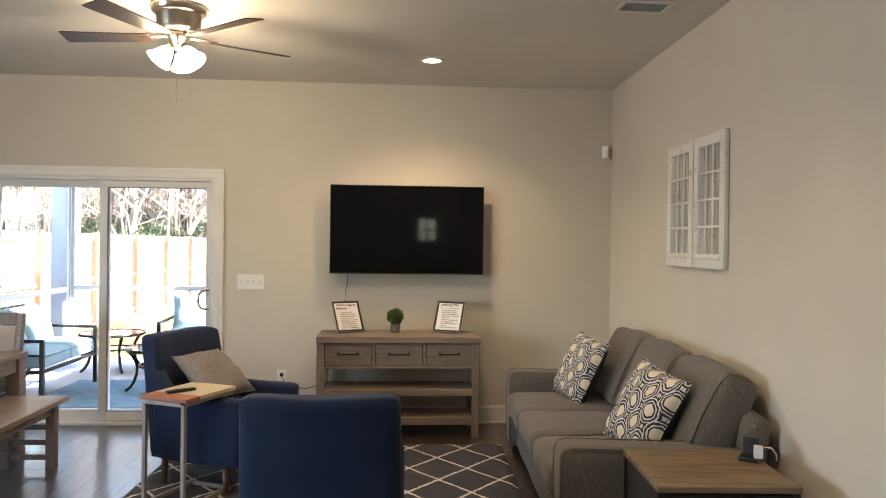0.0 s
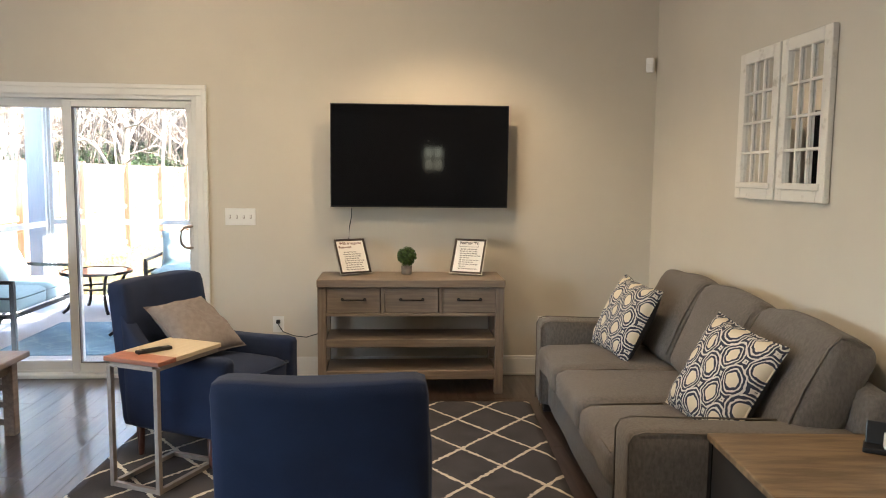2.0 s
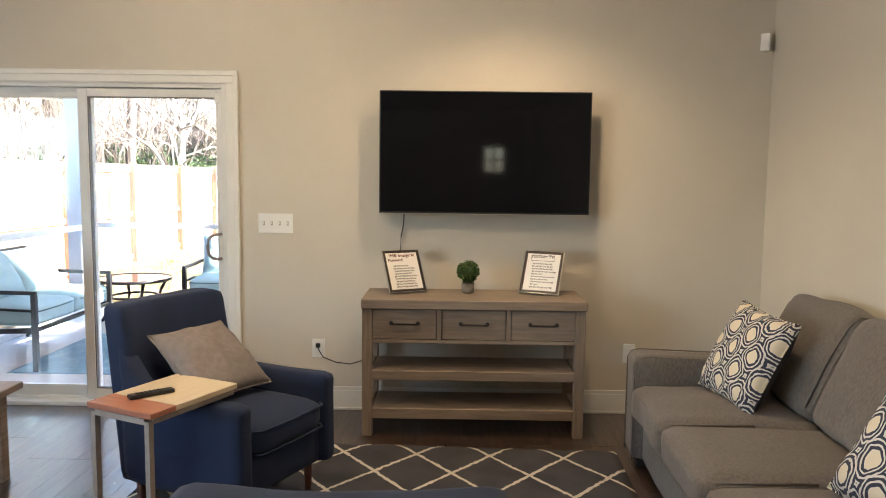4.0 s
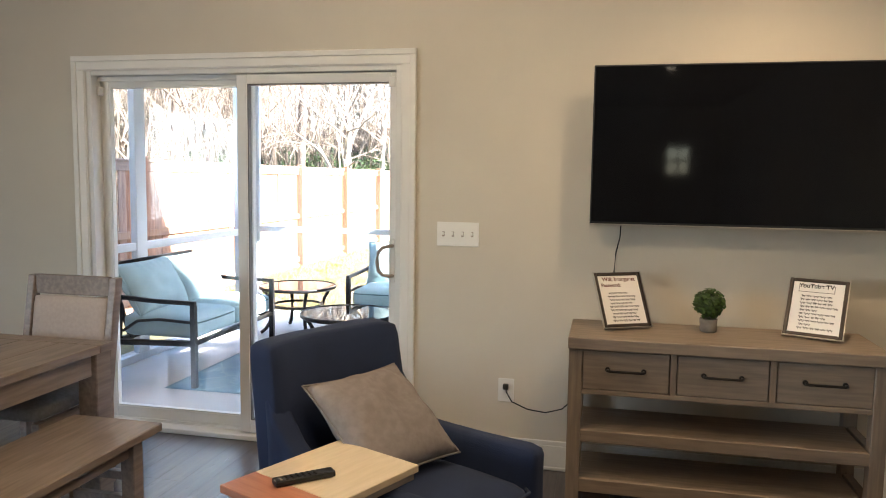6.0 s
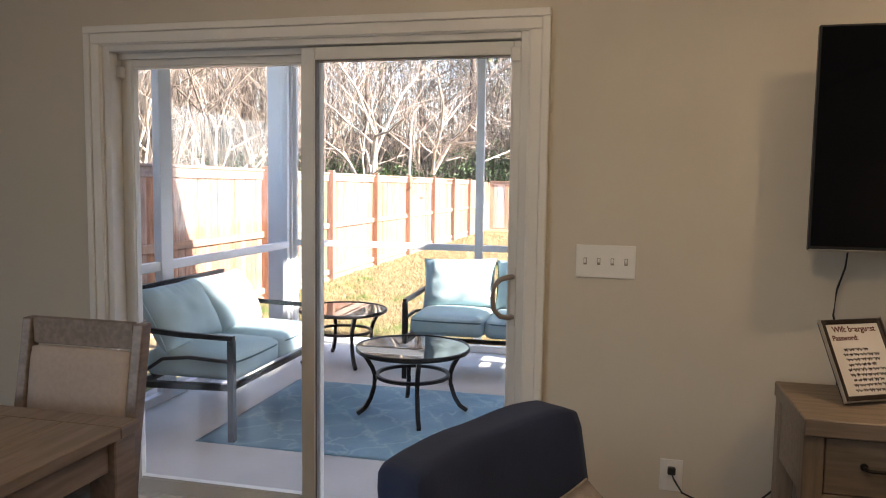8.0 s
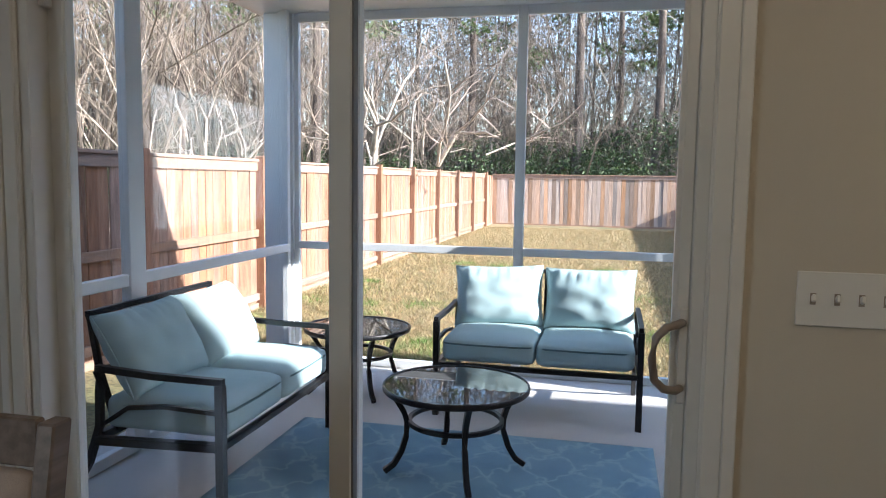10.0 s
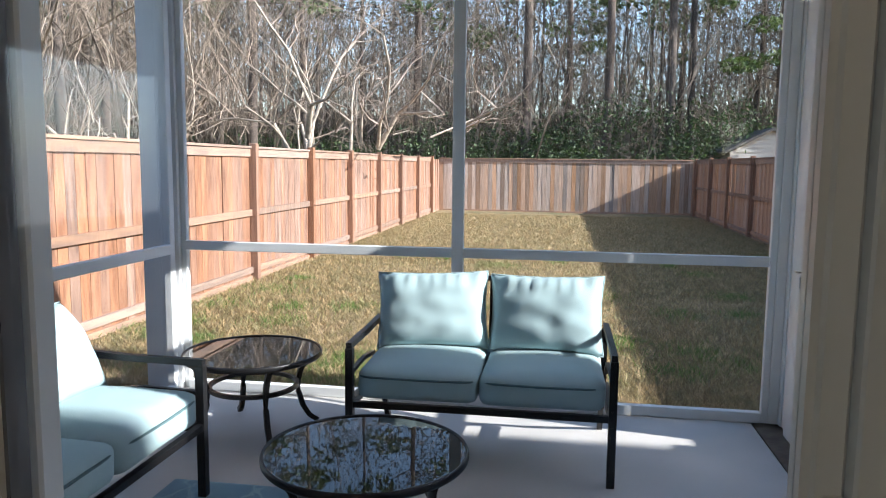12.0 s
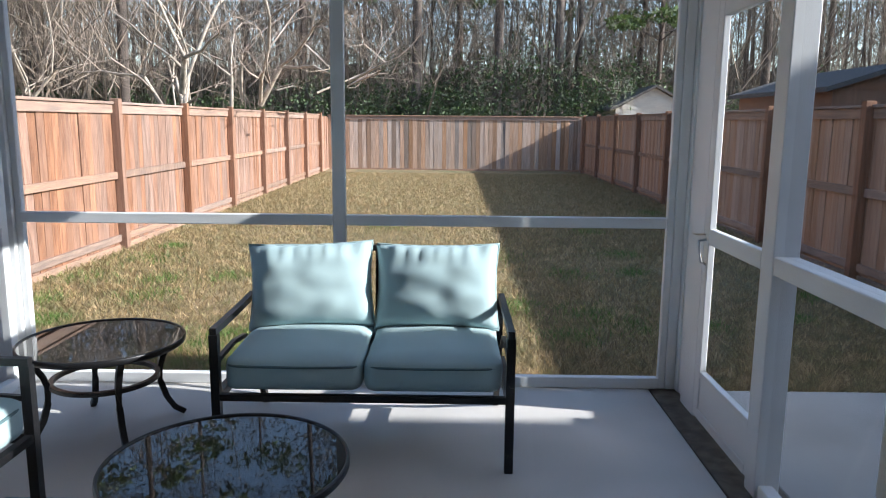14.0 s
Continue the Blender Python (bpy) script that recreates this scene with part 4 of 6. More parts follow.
OLD_WHITE = mat("distressed_white", (0.74, 0.70, 0.63), 0.7, second=(0.50, 0.45, 0.38), scale=16, lo=0.6, hi=0.75, bump=0.2)
for y in (3.94, 4.39):
    window_mirror(pose(RX - (WALL_Y - y) * math.tan(radians(1.6)) - 0.003, y, 1.397, 0, 0, -91.6))


def plate(name, label, x0, x1, z0, z1, detail):
    p = thing(name, label, name.replace("_", " "))
    part("plate", box(x0, x1, WALL_Y - 0.006, WALL_Y, z0, z1, 0.002), PLASTIC, p)
    xc, zc = (x0 + x1) / 2, (z0 + z1) / 2
    if detail == "toggles":
        for i in range(4):
            x = x0 + 0.034 + i * (x1 - x0 - 0.068) / 3
            b = box(-0.004, 0.004, -0.014, 0.0, -0.008, 0.008, 0.002)
            b.transform(pose(x, WALL_Y - 0.006, zc, -20))
            part("toggle", b, PLASTIC, p)
            part("slot", box(x - 0.006, x + 0.006, WALL_Y - 0.0068, WALL_Y - 0.0062, zc - 0.013, zc + 0.013), TAUPE_METAL, p)
    if detail == "socket":
        for dz in (-0.026, 0.026):
            part("socket", box(xc - 0.016, xc + 0.016, WALL_Y - 0.008, WALL_Y - 0.0062, zc + dz - 0.017, zc + dz + 0.017, 0.001), TRIM, p)
        part("plug", box(xc - 0.014, xc + 0.014, WALL_Y - 0.032, WALL_Y - 0.0085, zc + 0.008, zc + 0.036, 0.004), BLACK, p, "black plug")


plate("light_switch", "white four-gang light switch plate", -1.66, -1.443, 1.126, 1.249, "toggles")
plate("wall_outlet", "white wall outlet with a black plug", -1.328, -1.246, 0.335, 0.456, "socket")
plate("wall_plate", "blank white wall plate", 0.645, 0.72, 0.33, 0.45, "")
s = thing("motion_sensor", "small white motion sensor high in the corner", "sensor", pose(1.435, 6.075, 2.27, 0, 0, -35))
part("body", box(-0.028, 0.028, -0.018, 0.022, 0, 0.105, 0.008, seg=2), PLASTIC, s)
part("lens", box(-0.02, 0.02, -0.0215, -0.0185, 0.012, 0.06, 0.001), TRIM, s)


def ceiling_fan():
    f = thing("ceiling_fan", "brushed nickel ceiling fan with walnut blades and lit glass shades", "ceiling fan", pose(-1.62, 4.20, CEIL))
    part("canopy", turned([(0.0, 0), (0.155, 0), (0.158, -0.012), (0.150, -0.022), (0.152, -0.034), (0.132, -0.045), (0.125, -0.05), (0.118, -0.12), (0.095, -0.145), (0.07, -0.15), (0.0, -0.15)], 40), NICKEL, f, smooth=True)
    part("hub", turned([(0.0, -0.15), (0.058, -0.15), (0.064, -0.165), (0.06, -0.185), (0.045, -0.195), (0.04, -0.235), (0.025, -0.245), (0.0, -0.248)], 32), NICKEL, f, smooth=True)
    for i in range(5):
        a = 32 + 72 * i
        m = pose(0, 0, 0, 0, 0, a)
        b = box(0.16, 0.66, -0.058, 0.058, -0.003, 0.003)
        bmesh.ops.subdivide_edges(b, edges=b.edges[:], cuts=5, use_grid_fill=True)
        for v in b.verts:
            t = (v.co.x - 0.16) / 0.5
            v.co.y *= 0.80 + 0.28 * t - 0.35 * max(0, t - 0.85) ** 1.2
        b.transform(m @ pose(0, 0, -0.178, 12, 0, 0))
        bl = part("blade", b, BLADE, f)
        b = tube([(0.05, 0, -0.165), (0.10, 0.012, -0.17), (0.15, 0.025, -0.174), (0.22, 0.02, -0.172)], 0.007, 8)
        tube([(0.05, 0, -0.165), (0.10, -0.012, -0.17), (0.15, -0.025, -0.174), (0.22, -0.02, -0.172)], 0.007, 8, bm=b)
        b.transform(m)
        part("blade_iron", b, NICKEL, bl, smooth=True)
    for i in range(3):
        a = 90 + 120 * i
        sh = turned([(0.022, 0.0), (0.034, -0.012), (0.046, -0.04), (0.056, -0.07), (0.074, -0.098), (0.071, -0.098), (0.053, -0.07), (0.043, -0.04), (0.03, -0.012), (0.018, -0.003)], 24)
        sh.transform(pose(0, 0, 0, 0, 0, a) @ pose(0.052, 0, -0.245, 0, -38, 0))
        s = part("shade", sh, SHADE, f, "lit white glass shade", smooth=True)
        s.visible_shadow = False
        b = turned([(0.0, 0.018), (0.022, 0.018), (0.025, -0.006), (0.0, -0.006)], 16)
        b.transform(pose(0, 0, 0, 0, 0, a) @ pose(0.052, 0, -0.245, 0, -38, 0))
        part("fitter", b, NICKEL, s, smooth=True)
    for x, y, z in ((-0.004, -0.03, -0.55), (0.065, 0.02, -0.51)):
        b = tube([(x * 0.5, y * 0.6, -0.24), (x, y, -0.28), (x, y, z + 0.02)], 0.0016, 6)
        turned([(0.0, 0.022), (0.004, 0.016), (0.006, 0.004), (0.003, -0.004), (0, -0.006)], 10, bm=b, at=pose(x, y, z))
        part("pull_chain", b, NICKEL, f, smooth=True)
    return f


SHADE = glow("lit_shade", (1.0, 0.82, 0.56), 1.9)
ceiling_fan()
for i in range(3):
    a = radians(90 + 120 * i)
    lamp("fan_lamp", "POINT", (-1.62 + 0.105 * math.cos(a), 4.20 + 0.105 * math.sin(a), CEIL - 0.29), 0.7, 0.035)

LENS = glow("lit_lens", (1.0, 0.82, 0.56), 2.6)
for dx, dy in DOWNLIGHTS:
    d = thing("recessed_light", "lit round recessed ceiling light with a white ring", "ceiling light", pose(dx, dy, CEIL), group="recessed lights")
    part("ring", turned([(0.062, -0.002), (0.062, -0.008), (0.085, -0.006), (0.092, 0.0), (0.062, 0.0)], 32), TRIM, d, smooth=True)
    l_ = part("lens", turned([(0.0, -0.004), (0.060, -0.004), (0.060, -0.002), (0, -0.002)], 28), LENS, d, "lit lens")
    l_.visible_shadow = False

v = thing("ceiling_vent", "white slotted ceiling air vent", "air vent", pose(1.0, 3.90, CEIL, 0, 0, 0))
b = box(-0.15, -0.12, -0.10, 0.10, -0.008, 0, 0.002)
box(0.12, 0.15, -0.10, 0.10, -0.008, 0, 0.002, bm=b)
box(-0.12, 0.12, -0.10, -0.07, -0.008, 0, 0.002, bm=b)
box(-0.12, 0.12, 0.07, 0.10, -0.008, 0, 0.002, bm=b)
part("frame", b, TRIM, v)
part("backing", box(-0.12, 0.12, -0.07, 0.07, -0.0025, -0.0005), IRON, v)
for i in range(9):
    b = box(-0.118, 0.118, -0.005, 0.005, -0.0008, 0.0008)
    b.transform(pose(0, -0.062 + i * 0.0155, -0.0065, 30))
    part("slat", b, TRIM, v)


# ---- dining corner ----
def dining_table():
    t = thing("dining_table", "weathered grey wooden dining table", "dining table")
    x0, x1, y0, y1 = -3.93, -2.925, 3.45, 5.24
    for i in range(5):
        a = x0 + 0.0 + i * (x1 - x0) / 5
        part("plank", box(a + 0.001, a + (x1 - x0) / 5 - 0.001, y0 + 0.09, y1 - 0.09, 0.697, 0.732, 0.002), DINING, t)
    for ya, yb in ((y0, y0 + 0.089), (y1 - 0.089, y1)):
        part("end_board", box(x0, x1, ya, yb, 0.6965, 0.7325, 0.003), DINING, t)
    q = 0.095
    for x in (x0 + 0.01, x1 - q - 0.01):
        for y in (y0 + 0.01, y1 - q - 0.01):
            part("leg", box(x, x + q, y, y + q, 0, 0.696, 0.004), DINING, t)
    for x in (x0 + 0.03, x1 - 0.055):
        part("apron", box(x, x + 0.025, y0 + 0.11, y1 - 0.11, 0.60, 0.696, 0.002), DINING, t)
    for y in (y0 + 0.03, y1 - 0.055):
        part("apron", box(x0 + 0.11, x1 - 0.11, y, y + 0.025, 0.60, 0.696, 0.002), DINING, t)


def bench():
    t = thing("dining_bench", "weathered grey wooden bench beside the dining table", "bench")
    x0, x1, y0, y1 = -2.975, -2.56, 3.62, 5.04
    part("seat", box(x0, x1, y0, y1, 0.425, 0.46, 0.004), DINING, t)
    for y in (y0 + 0.09, y1 - 0.15):
        for x in (x0 + 0.03, x1 - 0.09):
            part("leg", box(x, x + 0.06, y, y + 0.06, 0, 0.424, 0.003), DINING, t)
        for z in (0.06, 0.16, 0.26):
            part("cross_bar", box(x0 + 0.091, x1 - 0.091, y + 0.015, y + 0.045, z, z + 0.035, 0.002), DINING, t)
    for x in (x0 + 0.045, x1 - 0.075):
        part("apron", box(x, x + 0.025, y0 + 0.151, y1 - 0.151, 0.36, 0.424, 0.002), DINING, t)


def dining_chair(at):
    c = thing("dining_chair", "grey wooden dining chair with an oatmeal upholstered back", "chair", at)
    for s in (-1, 1):
        b = box(-0.02, 0.02, -0.025, 0.025, 0, 0.975, 0.004)
        bmesh.ops.subdivide_edges(b, edges=[e for e in b.edges if abs(e.verts[0].co.z - e.verts[1].co.z) > 0.5], cuts=6)
        for v in b.verts:
            v.co.y += 0.09 * max(0, v.co.z - 0.45) / 0.52
            v.co.x += s * 0.225
        part("back_post", b, DINING, c)
        part("leg", box(s * 0.215 - 0.02, s * 0.215 + 0.02, -0.44, -0.40, 0, 0.43, 0.003), DINING, c)
        part("side_rail", box(s * 0.215 - 0.012, s * 0.215 + 0.012, -0.399, -0.03, 0.38, 0.43), DINING, c)
    b = box(-0.204, 0.204, -0.012, 0.012, 0.885, 0.98, 0.004)
    b.transform(pose(0, 0.081, 0))
    part("top_rail", b, DINING, c)
    b = soft_box(0.405, 0.045, 0.42, 0.018, n=8, rough=0.001)
    b.transform(pose(0, 0.008, 0.465, -8.5))
    part("back_pad", b, SEAT_CLOTH, c, "oatmeal cloth pad", smooth=True)
    b = soft_box(0.47, 0.44, 0.07, 0.03, 0.012, n=8)
    b.transform(pose(0, -0.235, 0.432))
    part("seat", b, SEAT_DARK, c, "grey cloth seat", smooth=True)


dining_table()
bench()
dining_chair(pose(-3.315, 5.40, 0, 0, 0, 0))


# ---- outside: ground, house shell, porch ----
def ground_cloth():
    m = mat("winter_lawn", (0.27, 0.190, 0.100), 0.95, second=(0.135, 0.122, 0.052), scale=0.55, detail=6, lo=0.36, hi=0.66, bump=0.8, bump_scale=40)
    n, l = m.node_tree.nodes, m.node_tree.links
    b = n["Principled BSDF"]
    old = b.inputs["Base Color"].links[0].from_socket
    tc = n.new("ShaderNodeTexCoord")
    fine = n.new("ShaderNodeTexNoise")
    fine.inputs["Scale"].default_value, fine.inputs["Detail"].default_value = 30, 10
    l.new(tc.outputs["Object"], fine.inputs["Vector"])
    r = n.new("ShaderNodeMapRange")
    r.inputs[1].default_value, r.inputs[2].default_value, r.inputs[3].default_value, r.inputs[4].default_value = 0.32, 0.68, 0.35, 1.6
    l.new(fine.outputs["Fac"], r.inputs[0])
    hs = n.new("ShaderNodeHueSaturation")
    l.new(old, hs.inputs["Color"])
    l.new(r.outputs[0], hs.inputs["Value"])
    l.new(hs.outputs[0], b.inputs["Base Color"])
    return m


LAWN = ground_cloth()
b = bmesh.new()
bmesh.ops.create_grid(b, x_segments=120, y_segments=120, size=0.5)
for v in b.verts:
    k = Vector((v.co.x * 2, v.co.y * 2))
    v.co.x = math.copysign(abs(k.x) ** 2.6 * 400, k.x) - 2
    v.co.y = math.copysign(abs(k.y) ** 2.6 * 400, k.y) + 16
    v.co.z = LAWN_Z + 0.03 * noise.noise(Vector((v.co.x * 0.4, v.co.y * 0.4, 0)))
    if LEFT_X - 1 < v.co.x < RX + 1 and v.co.y < 10.3:
        v.co.z = LAWN_Z - 0.02
structure("ground", b, LAWN, "winter lawn, straw-brown with green patches", True)

PX0, PX1, PY1, PTOP = -4.62, -0.80, 10.0, 2.75
slab = structure("patio_slab", box(PX0 - 0.26, -0.965, WALL_Y + 0.16, PY1 + 0.12, LAWN_Z - 0.1, PATIO_Z, 0.01), CONCRETE, "pale brushed concrete porch slab")
structure("threshold_strip", box(-0.955, -0.70, WALL_Y + 0.16, PY1 + 0.1, LAWN_Z - 0.1, PATIO_Z - 0.012, 0.004), DIRT_M, "dirty brown board along the porch edge")
structure("walkway", box(-0.69, 1.35, WALL_Y + 0.5, 10.05, LAWN_Z - 0.1, LAWN_Z + 0.05, 0.01), WALK_M, "pale concrete walkway beside the porch")

b = box(PX0 - 0.3, PX1 + 0.25, WALL_Y + 0.16, PY1 + 0.06, PTOP, PTOP + 0.18)
structure("porch_roof", b, PORCH, "white porch ceiling and roof edge")
b = bmesh.new()
y0, y1, ym, z0, z1 = BACK_Y - 0.5, WALL_Y + 0.20, (BACK_Y + WALL_Y) / 2, CEIL + 0.125, 5.2
vs = [b.verts.new(p) for p in ((LEFT_X - 0.4, y0, z0), (RX + 0.5, y0, z0), (RX + 0.5, y1, z0), (LEFT_X - 0.4, y1, z0), (LEFT_X - 0.4, ym, z1), (RX + 0.5, ym, z1))]
for q in ((3, 2, 1, 0), (0, 1, 5, 4), (2, 3, 4, 5), (1, 2, 5), (3, 0, 4)):
    b.faces.new([vs[i] for i in q])
structure("roof", b, SHINGLE, "dark shingled house roof")


def porch_frame():
    p = thing("porch_screen", "white-framed screened porch walls with corner columns", "screen porch")

    def bar(name, *a):
        return part(name, box(*a, 0.004), PORCH, p)

    # left corner column, built of a core and stepped trims
    cx, cy = PX0 - 0.152, PY1 + 0.03
    bar("column", cx - 0.09, cx + 0.09, cy - 0.09, cy + 0.09, PATIO_Z, PTOP)
    bar("column_trim", cx + 0.091, cx + 0.145, cy - 0.05, cy + 0.04, PATIO_Z, PTOP)
    bar("column_trim", cx + 0.146, cx + 0.185, cy - 0.025, cy + 0.02, PATIO_Z, PTOP)
    bar("column_trim", PX0 - 0.09, PX0 - 0.012, cy - 0.145, cy - 0.091, PATIO_Z, PTOP)
    bar("column_trim", PX0 - 0.04, PX0 + 0.01, cy - 0.19, cy - 0.146, PATIO_Z, PTOP)
    # right corner
    rx = PX1
    bar("column", rx - 0.02, rx + 0.14, PY1 - 0.07, PY1 + 0.09, PATIO_Z, PTOP)
    bar("column_trim", rx - 0.075, rx - 0.021, PY1 - 0.03, PY1 + 0.03, PATIO_Z, PTOP)
    bar("column_trim", rx - 0.115, rx - 0.076, PY1 - 0.02, PY1 + 0.02, PATIO_Z, PTOP)
    bar("column_trim", rx - 0.01, rx + 0.05, PY1 - 0.125, PY1 - 0.071, PATIO_Z, PTOP)
    bar("column_trim", rx + 0.0, rx + 0.04, PY1 - 0.185, PY1 - 0.126, PATIO_Z, PTOP)
    # front wall
    x0, x1 = cx + 0.186, rx - 0.116
    bar("centre_post", -2.802, -2.728, PY1 - 0.02, PY1 + 0.02, PATIO_Z + 0.065, PTOP)
    for a, e in ((x0, -2.803), (-2.727, x1)):
        bar("middle_rail", a, e, PY1 - 0.022, PY1 + 0.022, 0.855, 0.915)
        bar("head_rail", a, e, PY1 - 0.02, PY1 + 0.02, PTOP - 0.07, PTOP)
    bar("base_rail", x0, x1, PY1 - 0.025, PY1 + 0.025, PATIO_Z, PATIO_Z + 0.064)
    # left wall
    for y, half in ((7.875, 0.07), (6.32, 0.05)):
        bar("post", PX0 - 0.03, PX0 + 0.03, y - half, y + half, PATIO_Z + 0.065, PTOP)
    for a, e in ((6.371, 7.804), (7.946, cy - 0.191)):
        bar("middle_rail", PX0 - 0.022, PX0 + 0.022, a, e, 0.84, 0.905)
    bar("base_rail", PX0 - 0.025, PX0 + 0.025, 6.27, cy - 0.191, PATIO_Z, PATIO_Z + 0.064)
    # right wall, house side of the screen door
    bar("post", rx - 0.06, rx + 0.045, 8.72, 8.82, PATIO_Z - 0.01, PTOP)
    bar("post", rx - 0.05, rx + 0.045, 7.80, 7.92, PATIO_Z - 0.01, PTOP)
    bar("jamb", rx - 0.034, rx - 0.003, 9.602, 9.814, PATIO_Z - 0.01, PTOP)
    bar("post", rx - 0.05, rx + 0.02, 6.27, 6.35, PATIO_Z - 0.01, PTOP)
    for a, e in ((7.921, 8.719), (6.351, 7.799)):
        bar("middle_rail", rx - 0.057, rx + 0.04, a, e, 0.85, 0.925)
        bar("base_rail", rx - 0.045, rx + 0.015, a, e, PATIO_Z - 0.01, PATIO_Z + 0.05)
    for q in ((x0, -2.803, PY1, PY1 + 0.002), (-2.727, x1, PY1, PY1 + 0.002)):
        for z0, z1 in ((PATIO_Z + 0.065, 0.854), (0.916, PTOP - 0.071)):
            part("screen", box(q[0], q[1], q[2], q[3], z0, z1), SCREEN, p, "fine grey screen mesh")
    for q in ((6.371, 7.804), (7.946, cy - 0.191)):
        for z0, z1 in ((PATIO_Z + 0.065, 0.839), (0.906, PTOP)):
            part("screen", box(PX0 - 0.001, PX0 + 0.001, q[0], q[1], z0, z1), SCREEN, p, "fine grey screen mesh")
    for q in ((7.921, 8.719), (6.351, 7.799)):
        for z0, z1 in ((PATIO_Z + 0.051, 0.849), (0.926, PTOP)):
            part("screen", box(rx - 0.02, rx - 0.018, q[0], q[1], z0, z1), SCREEN, p, "fine grey screen mesh")


def screen_door():
    d = thing("door_2", "white vinyl screen door with a solid kick panel, closed", "door", kind="structure")
    x0, x1, y0, y1, zb, zt = PX1 - 0.035, PX1 + 0.0, 8.824, 9.598, PATIO_Z + 0.01, 2.04
    s = 0.07
    for a in ((y0, y0 + s), (y1 - s, y1)):
        part("stile", box(x0, x1, *a, zb, zt, 0.004), PORCH, d)
    a = (y0 + s + 0.001, y1 - s - 0.001)
    part("kick_panel", box(x0 + 0.006, x1 - 0.006, *a, zb, 0.14, 0.003), PORCH, d)
    part("kick_rail", box(x0, x1, *a, 0.141, 0.175, 0.003), PORCH, d)
    part("bottom_rail", box(x0 - 0.003, x0 + 0.005, *a, zb, zb + 0.05, 0.003), PORCH, d)
    part("middle_rail", box(x0, x1, *a, 0.84, 0.92, 0.004), PORCH, d)
    part("top_rail", box(x0, x1, *a, zt - 0.09, zt, 0.004), PORCH, d)
    for z0, z1 in ((0.176, 0.839), (0.921, zt - 0.091)):
        part("screen", box(x0 + 0.016, x0 + 0.018, *a, z0, z1), SCREEN, d)
    b = tube([(x0, y1 - 0.035, 0.86), (x0 - 0.035, y1 - 0.035, 0.855), (x0 - 0.04, y1 - 0.05, 0.82), (x0 - 0.03, y1 - 0.06, 0.75), (x0, y1 - 0.05, 0.735)], 0.007, 8)
    part("handle", b, PORCH, d, smooth=True)
    b = tube([(x0 + 0.003, y1 - 0.02, 0.885), (x0 - 0.045, y1 - 0.02, 0.885), (x0 - 0.05, y1 + 0.02, 0.885)], 0.005, 8)
    part("latch", b, NICKEL, d, smooth=True)
    part("transom_rail", box(x0 - 0.01, x1, y0, y1, zt + 0.006, zt + 0.07), PORCH, d)
    part("screen", box(x0 + 0.016, x0 + 0.018, y0, y1, zt + 0.071, PTOP), SCREEN, d)


porch_frame()
screen_door()


